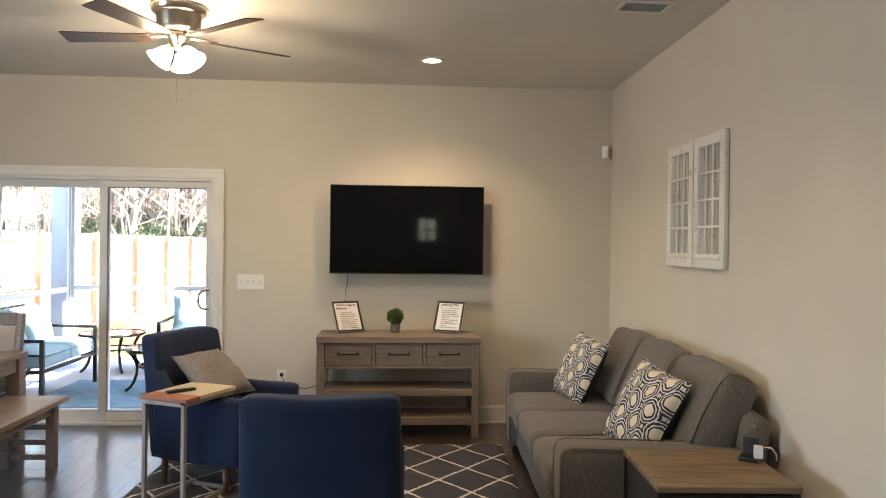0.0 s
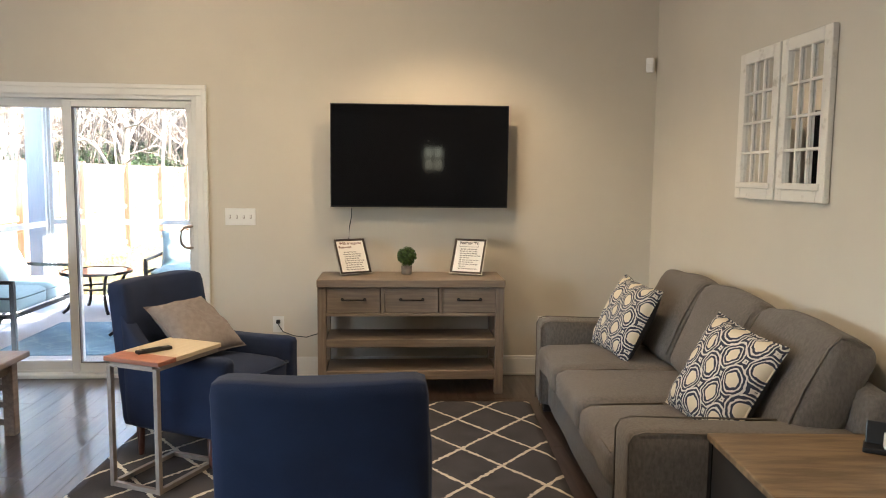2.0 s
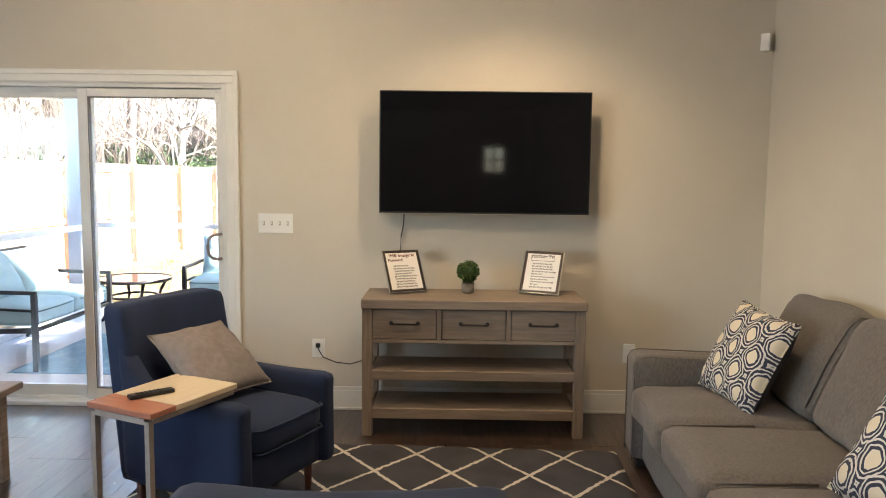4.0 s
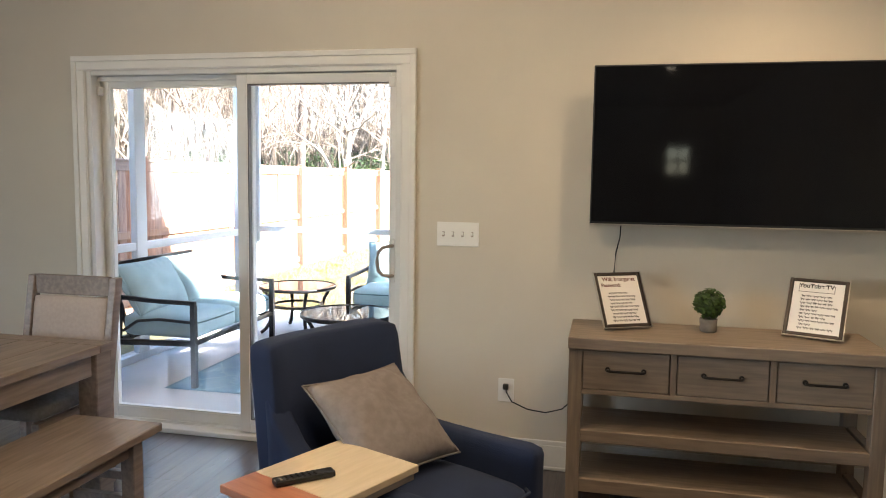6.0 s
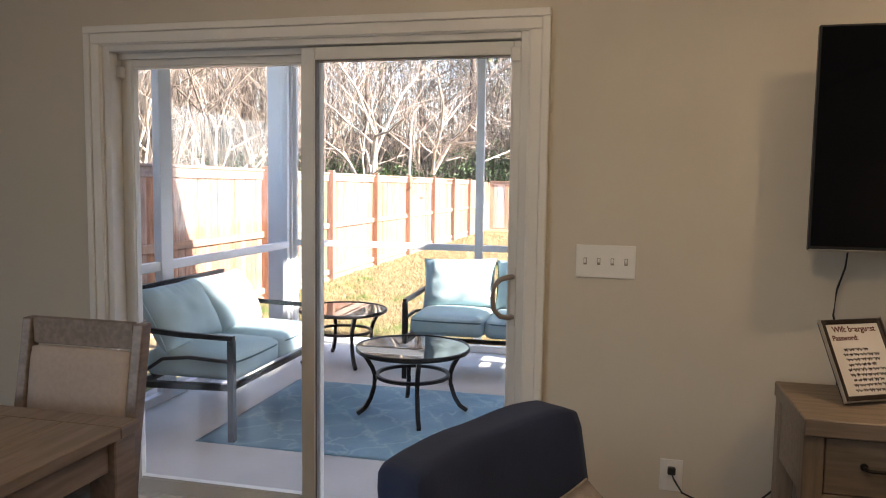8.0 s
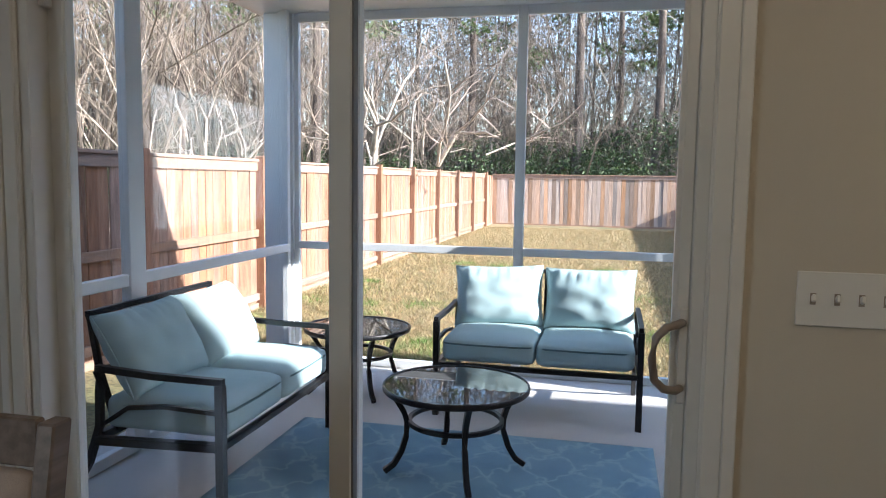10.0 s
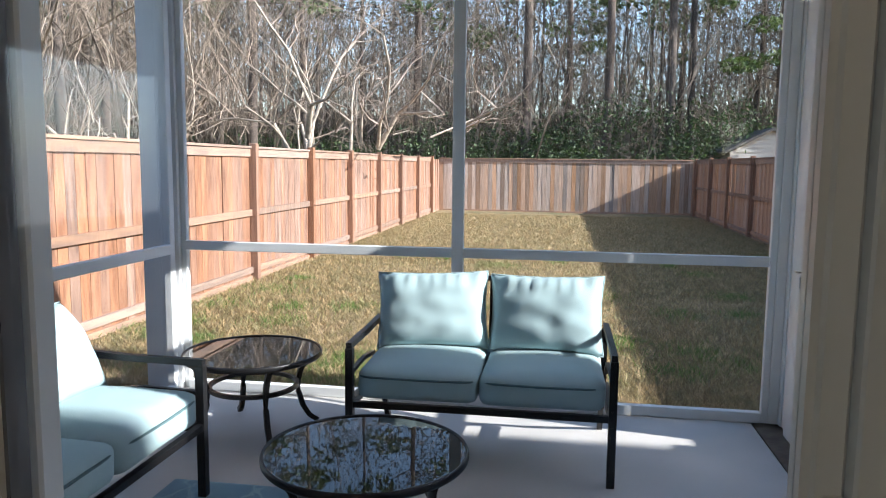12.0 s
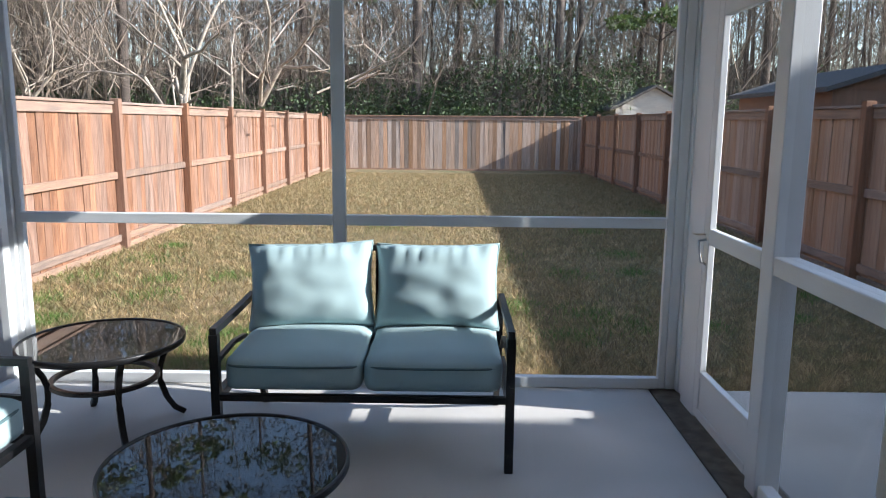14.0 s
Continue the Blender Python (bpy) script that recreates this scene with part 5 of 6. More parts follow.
# ---- porch furniture ----
def loveseat(at, label, seed, lean=-19, slide=0.115):
    """Black metal two-seater, front towards -y, 1.32 m wide, on the slab."""
    c = thing("patio_loveseat", label, "outdoor sofa", at, group="patio loveseats")
    q = 0.019
    W = 0.66 - q

    def bar(name, pts, rr=q):
        return part(name, tube(pts, rr, square=True), BLACK_ALU, c)

    for s in (-1, 1):
        bar("front_leg", [(s * W, -0.38, 0), (s * W, -0.38, 0.617)])
        bar("armrest", [(s * W, -0.395, 0.632), (s * W, -0.05, 0.636), (s * (W - 0.005), 0.245, 0.652)], 0.015)
        bar("back_leg", [(s * (W - 0.01), 0.42, 0), (s * (W - 0.01), 0.30, 0.20), (s * (W - 0.01), 0.24, 0.38), (s * (W - 0.01), 0.235, 0.55), (s * (W - 0.01), 0.245, 0.637)], 0.015)
        bar("arm_brace", [(s * W, -0.36, 0.49), (s * W, -0.10, 0.50), (s * W, 0.08, 0.48), (s * W, 0.20, 0.40)], 0.010)
        bar("side_rail", [(s * W, -0.36, 0.335), (s * W, 0.24, 0.315)])
        bar("back_post", [(s * 0.53, 0.22, 0.33), (s * 0.53, 0.31, 0.60), (s * 0.53, 0.355, 0.87)], 0.013)
    bar("front_rail", [(-W + q, -0.38, 0.335), (W - q, -0.38, 0.335)], 0.015)
    bar("rear_rail", [(-W + q, 0.24, 0.33), (W - q, 0.24, 0.33)])
    bar("top_rail", [(-0.545, 0.357, 0.878), (0.545, 0.357, 0.878)], 0.014)
    bar("back_post", [(0, 0.22, 0.33), (0, 0.31, 0.60), (0, 0.352, 0.864)], 0.013)
    bar("lower_back_rail", [(-0.53, 0.235, 0.42), (0.53, 0.235, 0.42)], 0.010)
    for s in (-1, 1):
        b = soft_box(0.605, 0.62, 0.162, 0.045, 0.028, n=12, seed=seed + s, rough=0.004, front=0.012)
        b.transform(pose(s * 0.307, -0.075, 0.355))
        cu = part("seat_cushion", b, SPA, c, "spa blue canvas cushion", smooth=True)
        w, d = 0.60, 0.615
        pts = []
        for i in range(48):
            a = 2 * math.pi * i / 48
            e = 0.18
            x = math.copysign(abs(math.cos(a)) ** e, math.cos(a)) * (w / 2 - 0.004)
            y = math.copysign(abs(math.sin(a)) ** e, math.sin(a)) * (d / 2 - 0.004)
            pts.append((x + s * 0.307, y - 0.075 - ((0.006 + 0.014 * (1 - (2 * x / w) ** 2)) if y < -0.2 else 0), 0.355 + 0.122))
        part("piping", tube(pts, 0.006, 6, closed=True), SPA_PIPE, cu, smooth=True)
        b = pillow(0.625, 0.435, 0.235, n=26, seed=seed + s * 2, crease=0.009, pinch=0.06)
        rnd = random.Random(seed + s)
        for v in b.verts:
            if v.co.z > 0.30:
                v.co.y += 0.013 * math.sin(v.co.x * 70 + seed + 3 * math.sin(v.co.x * 9)) * (v.co.z - 0.30) / 0.13
        b.transform(pose(s * 0.308, slide, 0.508, lean, s * rnd.uniform(-2, 2), rnd.uniform(-5, 5)))
        pc = part("back_pillow", b, SPA, c, "spa blue canvas pillow", smooth=True)
        b = tube(rim_of(0.625, 0.435, pinch=0.06), 0.0045, 6, closed=True)
        rnd = random.Random(seed + s)
        b.transform(pose(s * 0.308, slide, 0.508, lean, s * rnd.uniform(-2, 2), rnd.uniform(-5, 5)))
        part("piping", b, SPA, pc, smooth=True)
    return c


loveseat(pose(-2.508, 9.285, PATIO_Z), "black metal loveseat with spa blue cushions facing the house", 3)
loveseat(pose(-4.095, 7.83, PATIO_Z, 0, 0, 90), "black metal loveseat with spa blue cushions along the fence side", 11, -30, 0.06)

TABLE_GLASS = mat("smoked_glass", (0.012, 0.011, 0.010), 0.015, second=(0.02, 0.018, 0.016), scale=9, spec=0.45)


def round_table(name, label, at, r, h, turn):
    t = thing(name, label, "outdoor table", at, group="round patio tables")
    part("glass_top", turned([(0, h - 0.014), (r - 0.012, h - 0.014), (r - 0.012, h - 0.004), (0, h - 0.004)], 64), TABLE_GLASS, t, "dark smoked glass")
    part("rim", turned([(r - 0.011, h - 0.02), (r - 0.011, h), (r - 0.004, h + 0.003), (r, h - 0.004), (r, h - 0.022), (r - 0.006, h - 0.030), (r - 0.014, h - 0.028)], 64), BLACK_ALU, t, smooth=True)
    part("underframe", turned([(0.0, h - 0.03), (r - 0.03, h - 0.03), (r - 0.03, h - 0.018), (0, h - 0.018)], 48), BLACK_ALU, t)
    for i in range(4):
        a = radians(turn + 90 * i)
        pts = []
        for rr, z in ((0.90, h - 0.03), (0.81, h * 0.84), (0.71, h * 0.70), (0.665, h * 0.58), (0.675, h * 0.42), (0.74, h * 0.24), (0.84, h * 0.10), (0.97, 0.010)):
            pts.append((rr * r * math.cos(a), rr * r * math.sin(a), z))
        part("leg", tube(pts, 0.014, square=True), BLACK_ALU, t)
    part("ring", tube([(0.63 * r * math.cos(2 * math.pi * i / 40), 0.63 * r * math.sin(2 * math.pi * i / 40), h * 0.58) for i in range(40)], 0.011, square=True, closed=True), BLACK_ALU, t)


round_table("coffee_table", "round black metal patio coffee table with smoked glass top", pose(-2.83, 8.015, PATIO_Z + 0.008), 0.385, 0.462, 22)
round_table("patio_side_table", "round black metal patio side table between the loveseats", pose(-3.83, 9.31, PATIO_Z), 0.385, 0.468, 37)

PATIO_RUG = rug_cloth("patio_rug", (0.20, 0.32, 0.39), (0.16, 0.265, 0.34), (0.25, 0.37, 0.425), 0.32, 0.40, 0.05, 0.26)
rug("patio_rug", "pale blue outdoor rug with a faint trellis pattern", -3.94, -1.79, 7.15, 8.625, PATIO_Z, 0.007, PATIO_RUG, 0)


# ---- fences ----
def picket_mesh(w, h, t, name):
    b = box(-w / 2, w / 2, -t / 2, t / 2, 0, h, 0.003)
    me = bpy.data.meshes.new(name)
    b.to_mesh(me)
    b.free()
    return me


def fence(name, label, at, length, posts, rails_front, wood, seed, spacing=2.345):
    """Board fence along local x from 0, seen from its -y side."""
    f = thing(name, label, "fence", at, group="cedar privacy fence")
    r = random.Random(seed)
    H = 1.80
    meshes = []
    for k in range(5):
        me = picket_mesh(0.137, H - 0.07 - 0.012 * k * (k % 2), 0.018, "picket")
        me.materials.append(wood)
        meshes.append(me)
    x = 0.07
    while x < length:
        ob = new("picket", r.choice(meshes))
        ob.parent = f
        ob.matrix_basis = pose(x, r.uniform(-0.003, 0.003), 0.03, r.uniform(-0.3, 0.3), r.uniform(-0.25, 0.25), r.uniform(-1.2, 1.2))
        x += 0.1395 + r.uniform(0, 0.003)
    if posts:
        n = int(length / spacing) + 1
        for i in range(n):
            xx = posts + i * spacing
            if xx < length + 0.05:
                part("post", box(xx - 0.048, xx + 0.048, -0.115, -0.012, -0.2, H + 0.055, 0.005), CEDAR_POST, f)
                if xx + spacing < length + 0.1:
                    for z, hh in ((0.10, 0.085), (0.88, 0.09)):
                        part("rail", box(xx + 0.05, xx + spacing - 0.05, -0.050, -0.012, z, z + hh, 0.004), CEDAR_RAIL, f)
                    part("top_board", box(xx + 0.05, xx + spacing - 0.05, -0.038, -0.012, H - 0.125, H - 0.015, 0.004), CEDAR_RAIL, f)
                    part("cap", box(xx + 0.05, xx + spacing - 0.05, -0.06, 0.03, H - 0.014, H + 0.018, 0.004), CEDAR_RAIL, f)
    else:
        part("top_board", box(0, length, -0.038, -0.012, H - 0.125, H - 0.015, 0.004), CEDAR_RAIL, f)
        part("cap", box(-0.02, length + 0.02, -0.07, 0.05, H - 0.014, H + 0.018, 0.004), CEDAR_RAIL, f)
        for z in (0.15, 0.9):
            part("rail", box(0, length, 0.012, 0.05, z, z + 0.09), CEDAR_RAIL, f)
    part("kick_board", box(0, length, -0.034, -0.012, -0.12, 0.06, 0.003), CEDAR_RAIL, f)
    return f


FX0, FX1, FY = -6.30, 2.16, 30.85
# local x runs along world +y for the side fences; their -y side faces the lawn
fence("fence", "tall warm brown cedar board fence with posts and rails", pose(FX0, 3.25, LAWN_Z, 0, 0, 90), FY - 3.25, 0.0001, True, CEDAR, 1)
fence("fence", "tall weathered cedar fence across the back of the yard", pose(FX0 + 0.02, FY, LAWN_Z, 0, 0, 0), FX1 - FX0 - 0.04, 0, False, CEDAR_GREY, 2)
fence("fence", "tall cedar board fence with posts and rails, partly in shade", pose(FX1, FY, LAWN_Z, 0, 0, -90), FY - 7.0, 0.9, True, CEDAR_SHADE_LIFT, 3)


# ---- neighbouring sheds and the unseen shading house ----
def shed(label, x0, x1, y0, y1, h, pk, wall):
    """Gabled garden shed, gable towards the house, with lap boards and a shingled roof."""
    s = thing("shed", label, "shed", group="sheds beyond the fence")
    xm = (x0 + x1) / 2
    part("wall", box(x0, x1, y0, y1, LAWN_Z - 0.1, h), wall, s)
    b = bmesh.new()
    for xa, za, xb, zb in ((x0 - 0.2, h - 0.05, xm, pk), (xm, pk, x1 + 0.2, h - 0.05)):
        vs = [b.verts.new(p) for p in ((xa, y0 - 0.2, za), (xb, y0 - 0.2, zb), (xb, y1 + 0.2, zb), (xa, y1 + 0.2, za), (xa, y0 - 0.2, za + 0.09), (xb, y0 - 0.2, zb + 0.09), (xb, y1 + 0.2, zb + 0.09), (xa, y1 + 0.2, za + 0.09))]
        for q in ((0, 1, 2, 3), (7, 6, 5, 4), (0, 4, 5, 1), (1, 5, 6, 2), (2, 6, 7, 3), (3, 7, 4, 0)):
            b.faces.new([vs[i] for i in q])
    bmesh.ops.recalc_face_normals(b, faces=b.faces)
    part("roof", b, SHINGLE, s)
    b = bmesh.new()
    for y in (y0 + 0.001, y1 - 0.001):
        b.faces.new([b.verts.new(p) for p in ((x0, y, h), (x1, y, h), (xm, y, pk - 0.01))])
    part("gable", b, wall, s)
    n = int((pk - h) / 0.15)
    for i in range(n):
        z = h + i * 0.15
        half = (x1 - x0) / 2 * (1 - (z + 0.12 - h) / (pk - h))
        if half > 0.1:
            part("lap_board", box(xm - half, xm + half, y0 - 0.018, y0 - 0.001, z, z + 0.13), wall, s)


def shading_house():
    """Unseen long house beyond the fence, taller end, added to shade lawn and porch."""
    s = thing("shade_caster", "unseen long house shape added to shade the lawn and porch", "house")
    part("wall", box(8.0, 14.0, 2.0, 22.5, LAWN_Z - 0.1, 2.9), SIDING, s)
    b = bmesh.new()
    z1 = 4.75
    vs = [b.verts.new(p) for p in ((7.6, 6.5, 2.85), (8.4, 6.5, z1), (14.4, 6.5, 2.85), (7.6, 22.8, 2.85), (8.4, 22.8, z1), (14.4, 22.8, 2.85))]
    for q in ((0, 3, 4, 1), (1, 4, 5, 2), (0, 1, 2), (5, 4, 3), (0, 2, 5, 3)):
        b.faces.new([vs[i] for i in q])
    part("roof", b, SHINGLE, s)
    # stepped blocks, sized only to shape the shade on the loveseats
    part("upper_wall", box(7.95, 13.9, -3.0, 7.24, 2.9, 5.55), SIDING, s)
    part("upper_roof", box(7.7, 14.2, 5.72, 7.32, 5.551, 5.92), SHINGLE, s)
    part("tower_wall", box(7.95, 13.9, -3.0, 5.02, 5.551, 8.2), SIDING, s)
    part("tower_roof", box(7.7, 14.2, -3.2, 5.07, 8.201, 8.6), SHINGLE, s)


shed("pale garden shed with lap siding behind the corner of the fence", 3.75, 6.5, 33.0, 36.0, 1.95, 2.72, SIDING)
shed("brown garden shed with a dark shingled roof behind the fence", 4.75, 7.3, 19.6, 24.0, 2.08, 2.5, CEDAR_POST)
shading_house()


# ---- trees ----
def grow(r, p, d, length, rad, level, out, spread, droop, kids, shrink=0.66, bend=0.22):
    """Limbs, branches and twigs as tapered segments."""
    n = 4 if level > 1 else 3
    pts = [p]
    for i in range(n):
        d = (d + Vector((r.gauss(0, bend), r.gauss(0, bend), r.gauss(0, bend) * 0.7 + droop)) * 0.55).normalized()
        q = pts[-1] + d * length / n
        ra, rb = rad * (1 - 0.45 * i / n), rad * (1 - 0.45 * (i + 1) / n)
        out.append((tuple(pts[-1]), tuple(q), ra, rb, level))
        pts.append(q)
        if level and i:
            for _ in range(kids if i == n - 1 else max(1, kids - 1)):
                e = (d + Vector((r.gauss(0, 1), r.gauss(0, 1), r.gauss(0, 0.8))).normalized() * spread).normalized()
                grow(r, q, e, length * shrink * r.uniform(0.7, 1.15), rb * 0.60, level - 1, out, spread, droop, kids, shrink, bend)


def bare_tree(at, seed, trunks, lean, length, rad, levels, label, kids=2, spread=0.75, droop=0.02, bend=0.22):
    t = thing("bare_tree", label, "tree", Matrix.Translation(at))
    r = random.Random(seed)
    out = []
    for i in range(trunks):
        a = 2 * math.pi * (i + r.uniform(-0.3, 0.3)) / trunks
        k = lean * (0.25 + 0.75 * r.random())
        d = Vector((math.cos(a) * k, math.sin(a) * k, 1)).normalized()
        p = Vector((math.cos(a) * 0.12, math.sin(a) * 0.12, -0.2))
        grow(r, p, d, length * r.uniform(0.85, 1.15), rad * r.uniform(0.7, 1.1), levels, out, spread, droop, kids, 0.68, bend)
    out = [s for s in out if s[1][2] > 2.4 or math.hypot(s[1][0], s[1][1]) < 1.1]
    big = [s[:4] for s in out if s[4] >= levels - 1]
    small = [s[:4] for s in out if s[4] < levels - 1]
    segs_mesh("trunk", big, 7, BARK_PALE, t)
    o = segs_mesh("crown", small, 3, TWIG_PALE, t)
    return t, len(out)


bare_tree((-7.4, 22.35, LAWN_Z), 5, 8, 1.35, 3.2, 0.10, 5, "wide-spreading bare tree with many pale branches behind the fence", 2, 0.9, 0.0, 0.34)
bare_tree((-11.0, 17.0, LAWN_Z), 9, 4, 0.7, 2.8, 0.05, 4, "bare pale-branched tree behind the fence", 2, 0.9, 0.0, 0.3)
bare_tree((-14.5, 25.0, LAWN_Z), 21, 5, 0.9, 3.4, 0.07, 4, "bare pale-branched tree at the wood's edge", 2, 0.9, 0.0, 0.3)


def clump(r, centre, rx, ry, rz, count, size, verts, faces):
    for _ in range(count):
        d = Vector((r.gauss(0, 1), r.gauss(0, 1), r.gauss(0, 1))).normalized() * r.uniform(0.45, 1.0) ** 0.6
        bump = 1 + 0.35 * noise.noise(Vector((d.x * 2 + centre[0], d.y * 2 + centre[1], d.z * 2)))
        p = Vector((centre[0] + d.x * rx * bump, centre[1] + d.y * ry * bump, centre[2] + d.z * rz * bump))
        a = Vector((r.gauss(0, 1), r.gauss(0, 1), r.gauss(0, 1))).normalized()
        c = a.cross(Vector((r.gauss(0, 1), r.gauss(0, 1), r.gauss(0, 1)))).normalized()
        s = size * r.uniform(0.6, 1.3)
        k = len(verts)
        verts += [tuple(p - a * s), tuple(p + c * s * 0.5), tuple(p + a * s), tuple(p - c * s * 0.5)]
        faces.append((k, k + 1, k + 2, k + 3))


def pine(at, h, rad, seed, lean=0.0):
    t = thing("pine_tree", "tall slim pine with a high crown in the woods", "tree", Matrix.Translation(at), group="pines at the wood's edge")
    r = random.Random(seed)
    segs, p = [], Vector((0, 0, -0.3))
    n = 8
    for i in range(n):
        q = p + Vector((r.gauss(lean, 0.05), r.gauss(0, 0.05), h / n))
        segs.append((tuple(p), tuple(q), rad * (1 - 0.08 * i), rad * (1 - 0.08 * (i + 1))))
        p = q
    segs_mesh("trunk", segs, 9, BARK_DARK, t)
    verts, faces, limbs = [], [], []
    low = h * r.uniform(0.30, 0.55)
    for _ in range(14):
        z = r.uniform(low, h)
        a = r.uniform(0, 6.28)
        ln = 1.1 + 1.6 * (1 - (z - low) / (h - low + 0.1))
        e = Vector((math.cos(a) * ln, math.sin(a) * ln, z + r.uniform(-0.2, 0.7)))
        limbs.append(((0, 0, z), tuple(e), 0.03, 0.012))
        clump(r, e, 0.8, 0.8, 0.35, 55, 0.16, verts, faces)
    segs_mesh("limbs", limbs, 4, BARK_DARK, t)
    mesh_of("crown", verts, faces, PINE_LEAF, t)


r = random.Random(31)
for i in range(30):
    pine((r.uniform(-34, 26), r.uniform(36, 54), LAWN_Z), r.uniform(15, 22), r.uniform(0.12, 0.22), 100 + i)
for i, (x, y) in enumerate(((-0.34, 36), (2.19, 36), (2.88, 36.3), (7.9, 38), (-3.63, 36), (-8.5, 38), (-14, 33), (-17, 26), (-19, 31), (-16, 19), (-21, 22), (-15, 12), (-20, 15))):
    pine((x, y, LAWN_Z), r.uniform(15, 20), r.uniform(0.16, 0.24), 300 + i)
# one pine with low green boughs near the right of the yard
t = thing("pine_tree", "young pine with sunlit green boughs behind the fence", "tree", Matrix.Translation((6.1, 36.4, LAWN_Z)), group="pines at the wood's edge")
segs_mesh("trunk", [((0, 0, -0.2), (0.1, 0, 11), 0.13, 0.05)], 8, BARK_DARK, t)
verts, faces, limbs = [], [], []
for i in range(26):
    z = r.uniform(4.9, 10.5)
    a = r.uniform(0, 6.28)
    ln = r.uniform(1.0, 2.6)
    e = Vector((math.cos(a) * ln, math.sin(a) * ln, z + 0.3))
    limbs.append(((0, 0, z - 0.2), tuple(e), 0.025, 0.01))
    clump(r, e, 0.75, 0.75, 0.3, 130, 0.12, verts, faces)
segs_mesh("limbs", limbs, 4, BARK_DARK, t)
mesh_of("crown", verts, faces, PINE_LEAF, t)

# far woods: slim trunks and bare twigs past counting
segs = []
for i in range(950):
    x, y = r.uniform(-62, 48), r.uniform(42, 88)
    if i % 3 == 0:
        x, y = r.uniform(-60, -19), r.uniform(-2, 50)
    h = r.uniform(8, 24)
    rad = r.uniform(0.03, 0.12)
    lean = r.gauss(0, 0.06)
    p = Vector((x, y, LAWN_Z - 0.2))
    for k in range(4):
        c = p + Vector((lean * h / 4 + r.gauss(0, 0.16), r.gauss(0, 0.1), h / 4))
        segs.append((tuple(p), tuple(c), rad * (1 - 0.2 * k), rad * (0.8 - 0.2 * k)))
        p = c
o = segs_mesh("far_woods", segs, 5, BARK_DARK)
tagged(o, "dense dark woods of slim trunks beyond the fence", "woods", kind="stuff")
out = []
for i in range(1150):
    x, y = r.uniform(-36, 26), r.uniform(34.5, 56)
    if i % 3 == 0:
        x, y = r.uniform(-36, -12), r.uniform(2, 38)
    p = Vector((x, y, LAWN_Z))
    d = Vector((r.gauss(0, 0.22), r.gauss(0, 0.22), 1)).normalized()
    grow(r, p, d, r.uniform(3.5, 9.5), r.uniform(0.022, 0.055), 2, out, 0.75, 0.03, 3, 0.55, 0.2)
o = segs_mesh("underbrush", [s[:4] for s in out], 3, TWIG)
tagged(o, "tangle of bare saplings and twigs at the wood's edge", "brush", kind="stuff")
verts, faces = [], []
for i in range(95):
    x, y = r.uniform(-30, 24), r.uniform(34, 42)
    if i % 10 == 0:
        x, y = r.uniform(-30, -20), r.uniform(8, 34)
    big = r.uniform(0.8, 1.7)
    if i < 16:
        x, y, big = r.uniform(-6, 7), r.uniform(34, 37), r.uniform(1.3, 2.0)
    clump(r, (x, y, big * 1.1), big * 1.3, big, big * r.uniform(0.9, 1.3), 800, 0.075, verts, faces)
o = mesh_of("shrubs", verts, faces, SHRUB_LEAF)
tagged(o, "dark green evergreen shrubs along the back fence", "shrubs", kind="stuff")
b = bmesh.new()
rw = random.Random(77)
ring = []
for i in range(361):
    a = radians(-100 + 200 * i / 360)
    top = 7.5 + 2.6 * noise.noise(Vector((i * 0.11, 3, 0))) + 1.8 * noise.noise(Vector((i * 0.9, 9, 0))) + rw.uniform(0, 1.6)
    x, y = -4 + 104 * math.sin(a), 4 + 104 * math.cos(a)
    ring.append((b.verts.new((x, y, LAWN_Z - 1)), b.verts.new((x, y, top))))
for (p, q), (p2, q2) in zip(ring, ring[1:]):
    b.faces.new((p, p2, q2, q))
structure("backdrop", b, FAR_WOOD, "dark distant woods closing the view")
verts, faces = [], []
for i in range(1000):
    x, y, z = r.uniform(-80, 64), r.uniform(56, 95), r.uniform(0.3, 17)
    if i % 3 == 0:
        x, y, z = r.uniform(-70, -34), r.uniform(-5, 60), r.uniform(0.3, 14)
    clump(r, (x, y, z), 3.2, 2.0, 1.9, 210, 0.15, verts, faces)
for i in range(880):
    clump(r, (r.uniform(-55, 45), r.uniform(42, 62), r.uniform(8, 31)), 2.6, 1.8, 1.6, 130, 0.13, verts, faces)
o = mesh_of("far_foliage", verts, faces, FAR_LEAF)
tagged(o, "muted brown and green foliage deep in the woods", "foliage", kind="stuff")

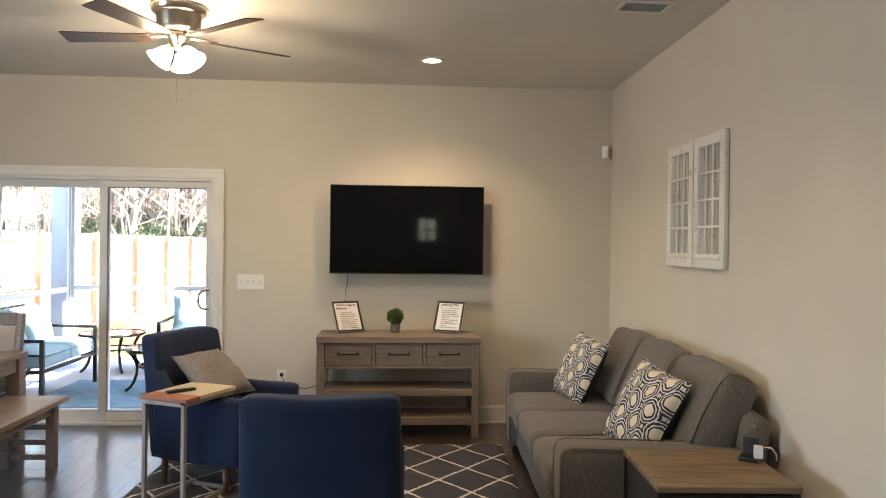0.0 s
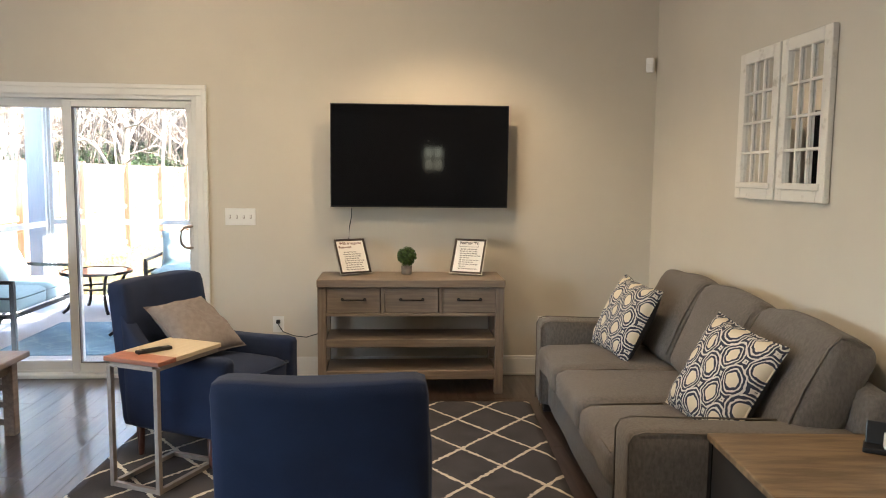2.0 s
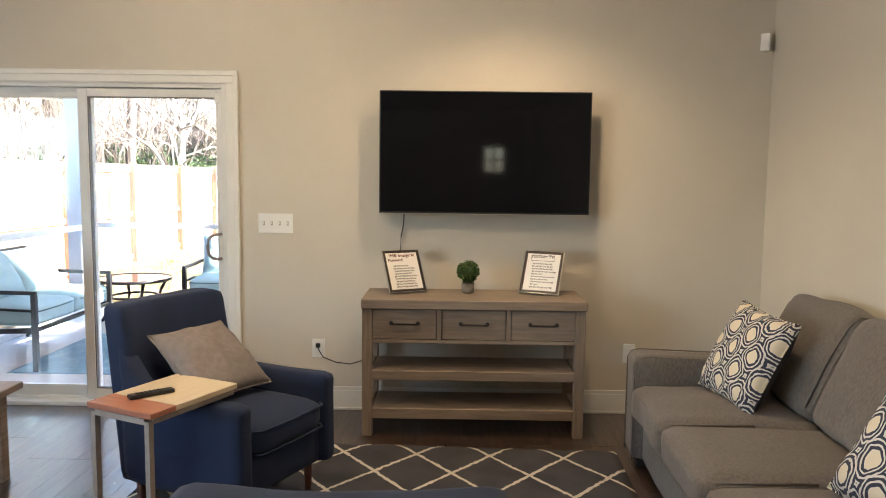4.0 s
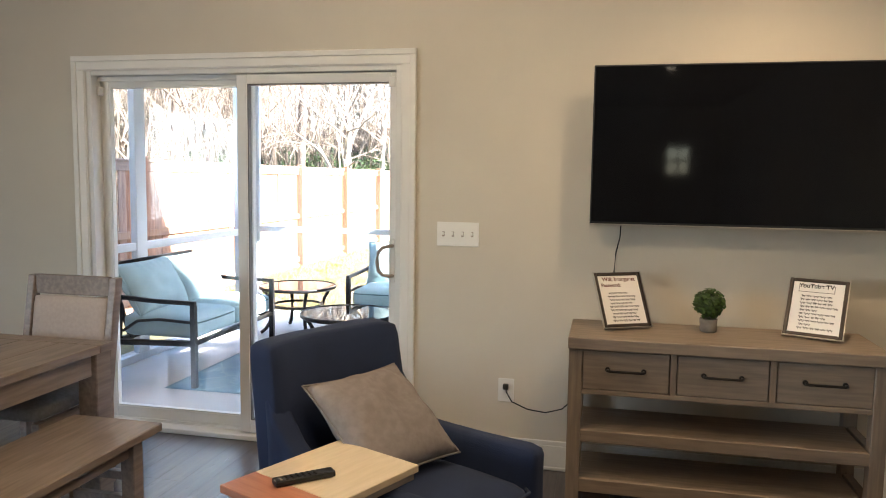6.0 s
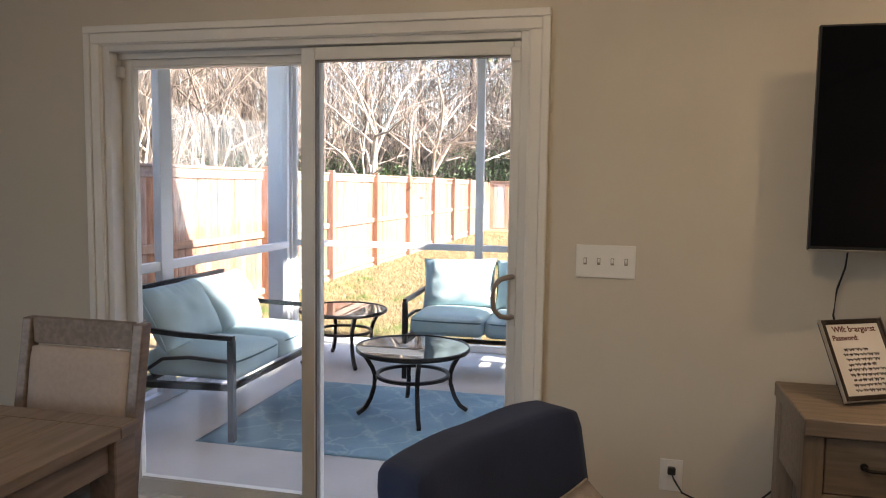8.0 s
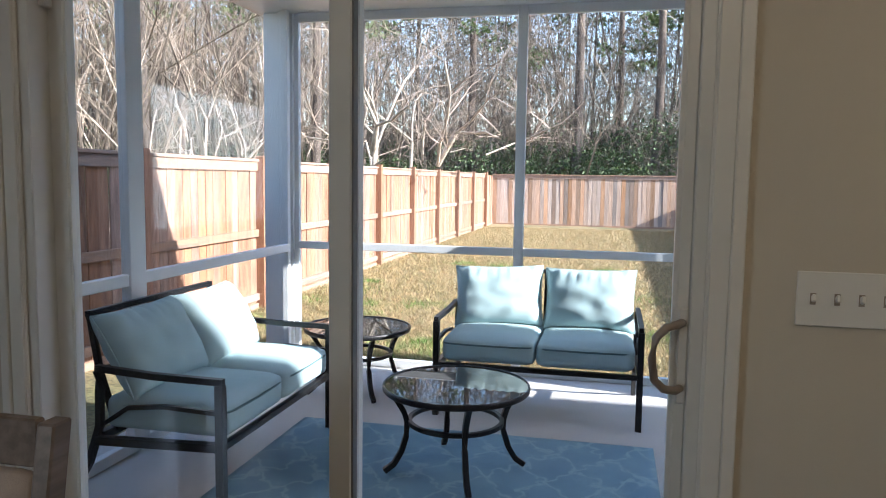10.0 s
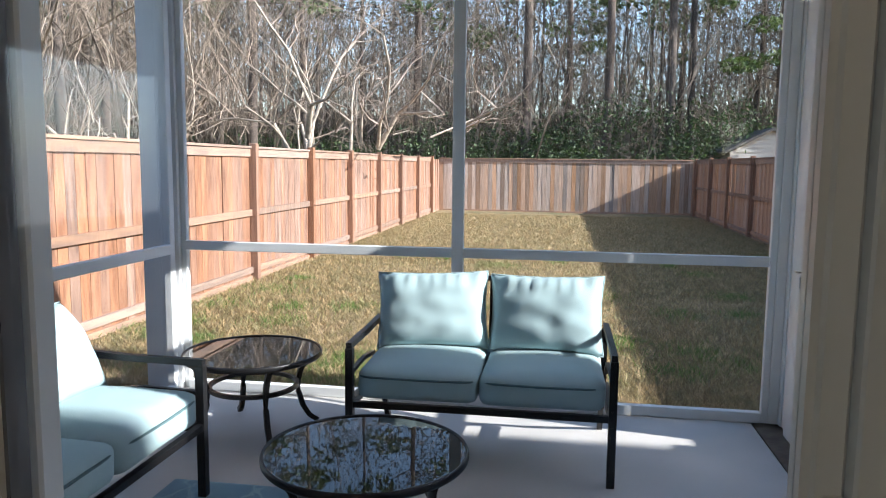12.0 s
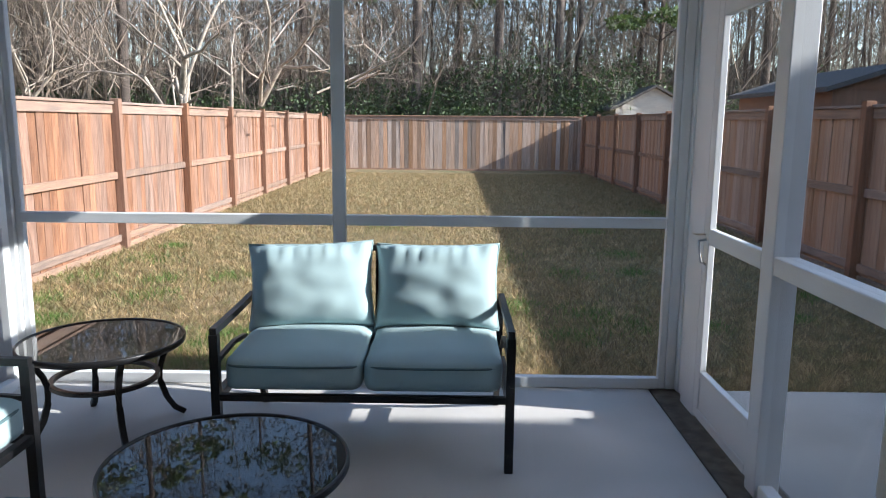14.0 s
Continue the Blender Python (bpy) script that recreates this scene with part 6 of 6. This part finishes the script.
# ---- lawn detail ----
def blades(name, label, n, area, hmin, hmax, material, seed, centres=None):
    rg = np.random.RandomState(seed)
    if centres is None:
        k = rg.rand(n) ** 1.7
        x = area[0] + rg.rand(n) * (area[1] - area[0])
        y = area[2] + k * (area[3] - area[2])
    else:
        c = np.array(centres)[rg.randint(0, len(centres), n)]
        x, y = c[:, 0] + rg.randn(n) * c[:, 2], c[:, 1] + rg.randn(n) * c[:, 2]
    h = hmin + rg.rand(n) * (hmax - hmin)
    a = rg.rand(n) * 6.283
    wd = 0.0042 + 0.0006 * (y - 10)
    ln = rg.randn(n, 2) * 0.75
    z = np.full(n, LAWN_Z)
    p0 = np.stack([x - wd * np.cos(a), y - wd * np.sin(a), z], 1)
    p1 = np.stack([x + wd * np.cos(a), y + wd * np.sin(a), z], 1)
    p2 = np.stack([x + ln[:, 0] * h, y + ln[:, 1] * h, z + h], 1)
    v = np.stack([p0, p1, p2], 1).reshape(-1, 3)
    f = np.arange(3 * n).reshape(-1, 3)
    o = mesh_of(name, v.tolist(), f.tolist(), material)
    return tagged(o, label, "grass", kind="stuff")


blades("grass", "short straw-brown and green winter grass", 280000, (-6.2, 2.1, 10.15, 29), 0.02, 0.075, GRASS_M, 4)
weeds = [(-4.3, 11.2, 0.16), (-3.6, 11.0, 0.12), (-5.9, 13.2, 0.2), (-5.7, 14.2, 0.25), (-4.0, 10.5, 0.12), (-5.95, 11.8, 0.2), (-1.7, 14.5, 0.25), (-3.3, 12.8, 0.15), (-4.9, 12.4, 0.18)]
wr = random.Random(71)
weeds += [(wr.uniform(-5.9, 1.9), 10.4 + 9 * wr.random() ** 1.5, wr.uniform(0.06, 0.2)) for _ in range(45)]
blades("weeds", "bright green weeds in the lawn", 15000, None, 0.03, 0.075, WEED, 6, weeds)


# ---- floor planks ----
plank_cache = {}


def plank_mesh(length, w=0.126):
    if length not in plank_cache:
        b = box(-w / 2 + 0.0003, w / 2 - 0.0003, -length / 2 + 0.0006, length / 2 - 0.0006, -0.012, 0.0, 0.0006)
        me = bpy.data.meshes.new("plank")
        b.to_mesh(me)
        b.free()
        me.materials.append(FLOOR_M)
        plank_cache[length] = me
    return plank_cache[length]


r = random.Random(8)
x = -4.6
while x < RX - 0.05:
    y = WALL_Y
    first = r.choice((0.6, 0.9, 1.2))
    while y > 2.4:
        ln = first if y == WALL_Y else r.choice((0.9, 1.2, 1.5))
        ob = new("plank", plank_mesh(ln))
        ob.parent = floor
        ob.matrix_basis = pose(x, y - ln / 2, 0)
        y -= ln
    x += 0.126
rest = box(LEFT_X, -4.663, BACK_Y, WALL_Y, -0.012, 0.0)
box(-4.663, RX + 0.2, BACK_Y, 0.9, -0.012, -0.001, bm=rest)
part("floor_boards", rest, FLOOR_M, floor)
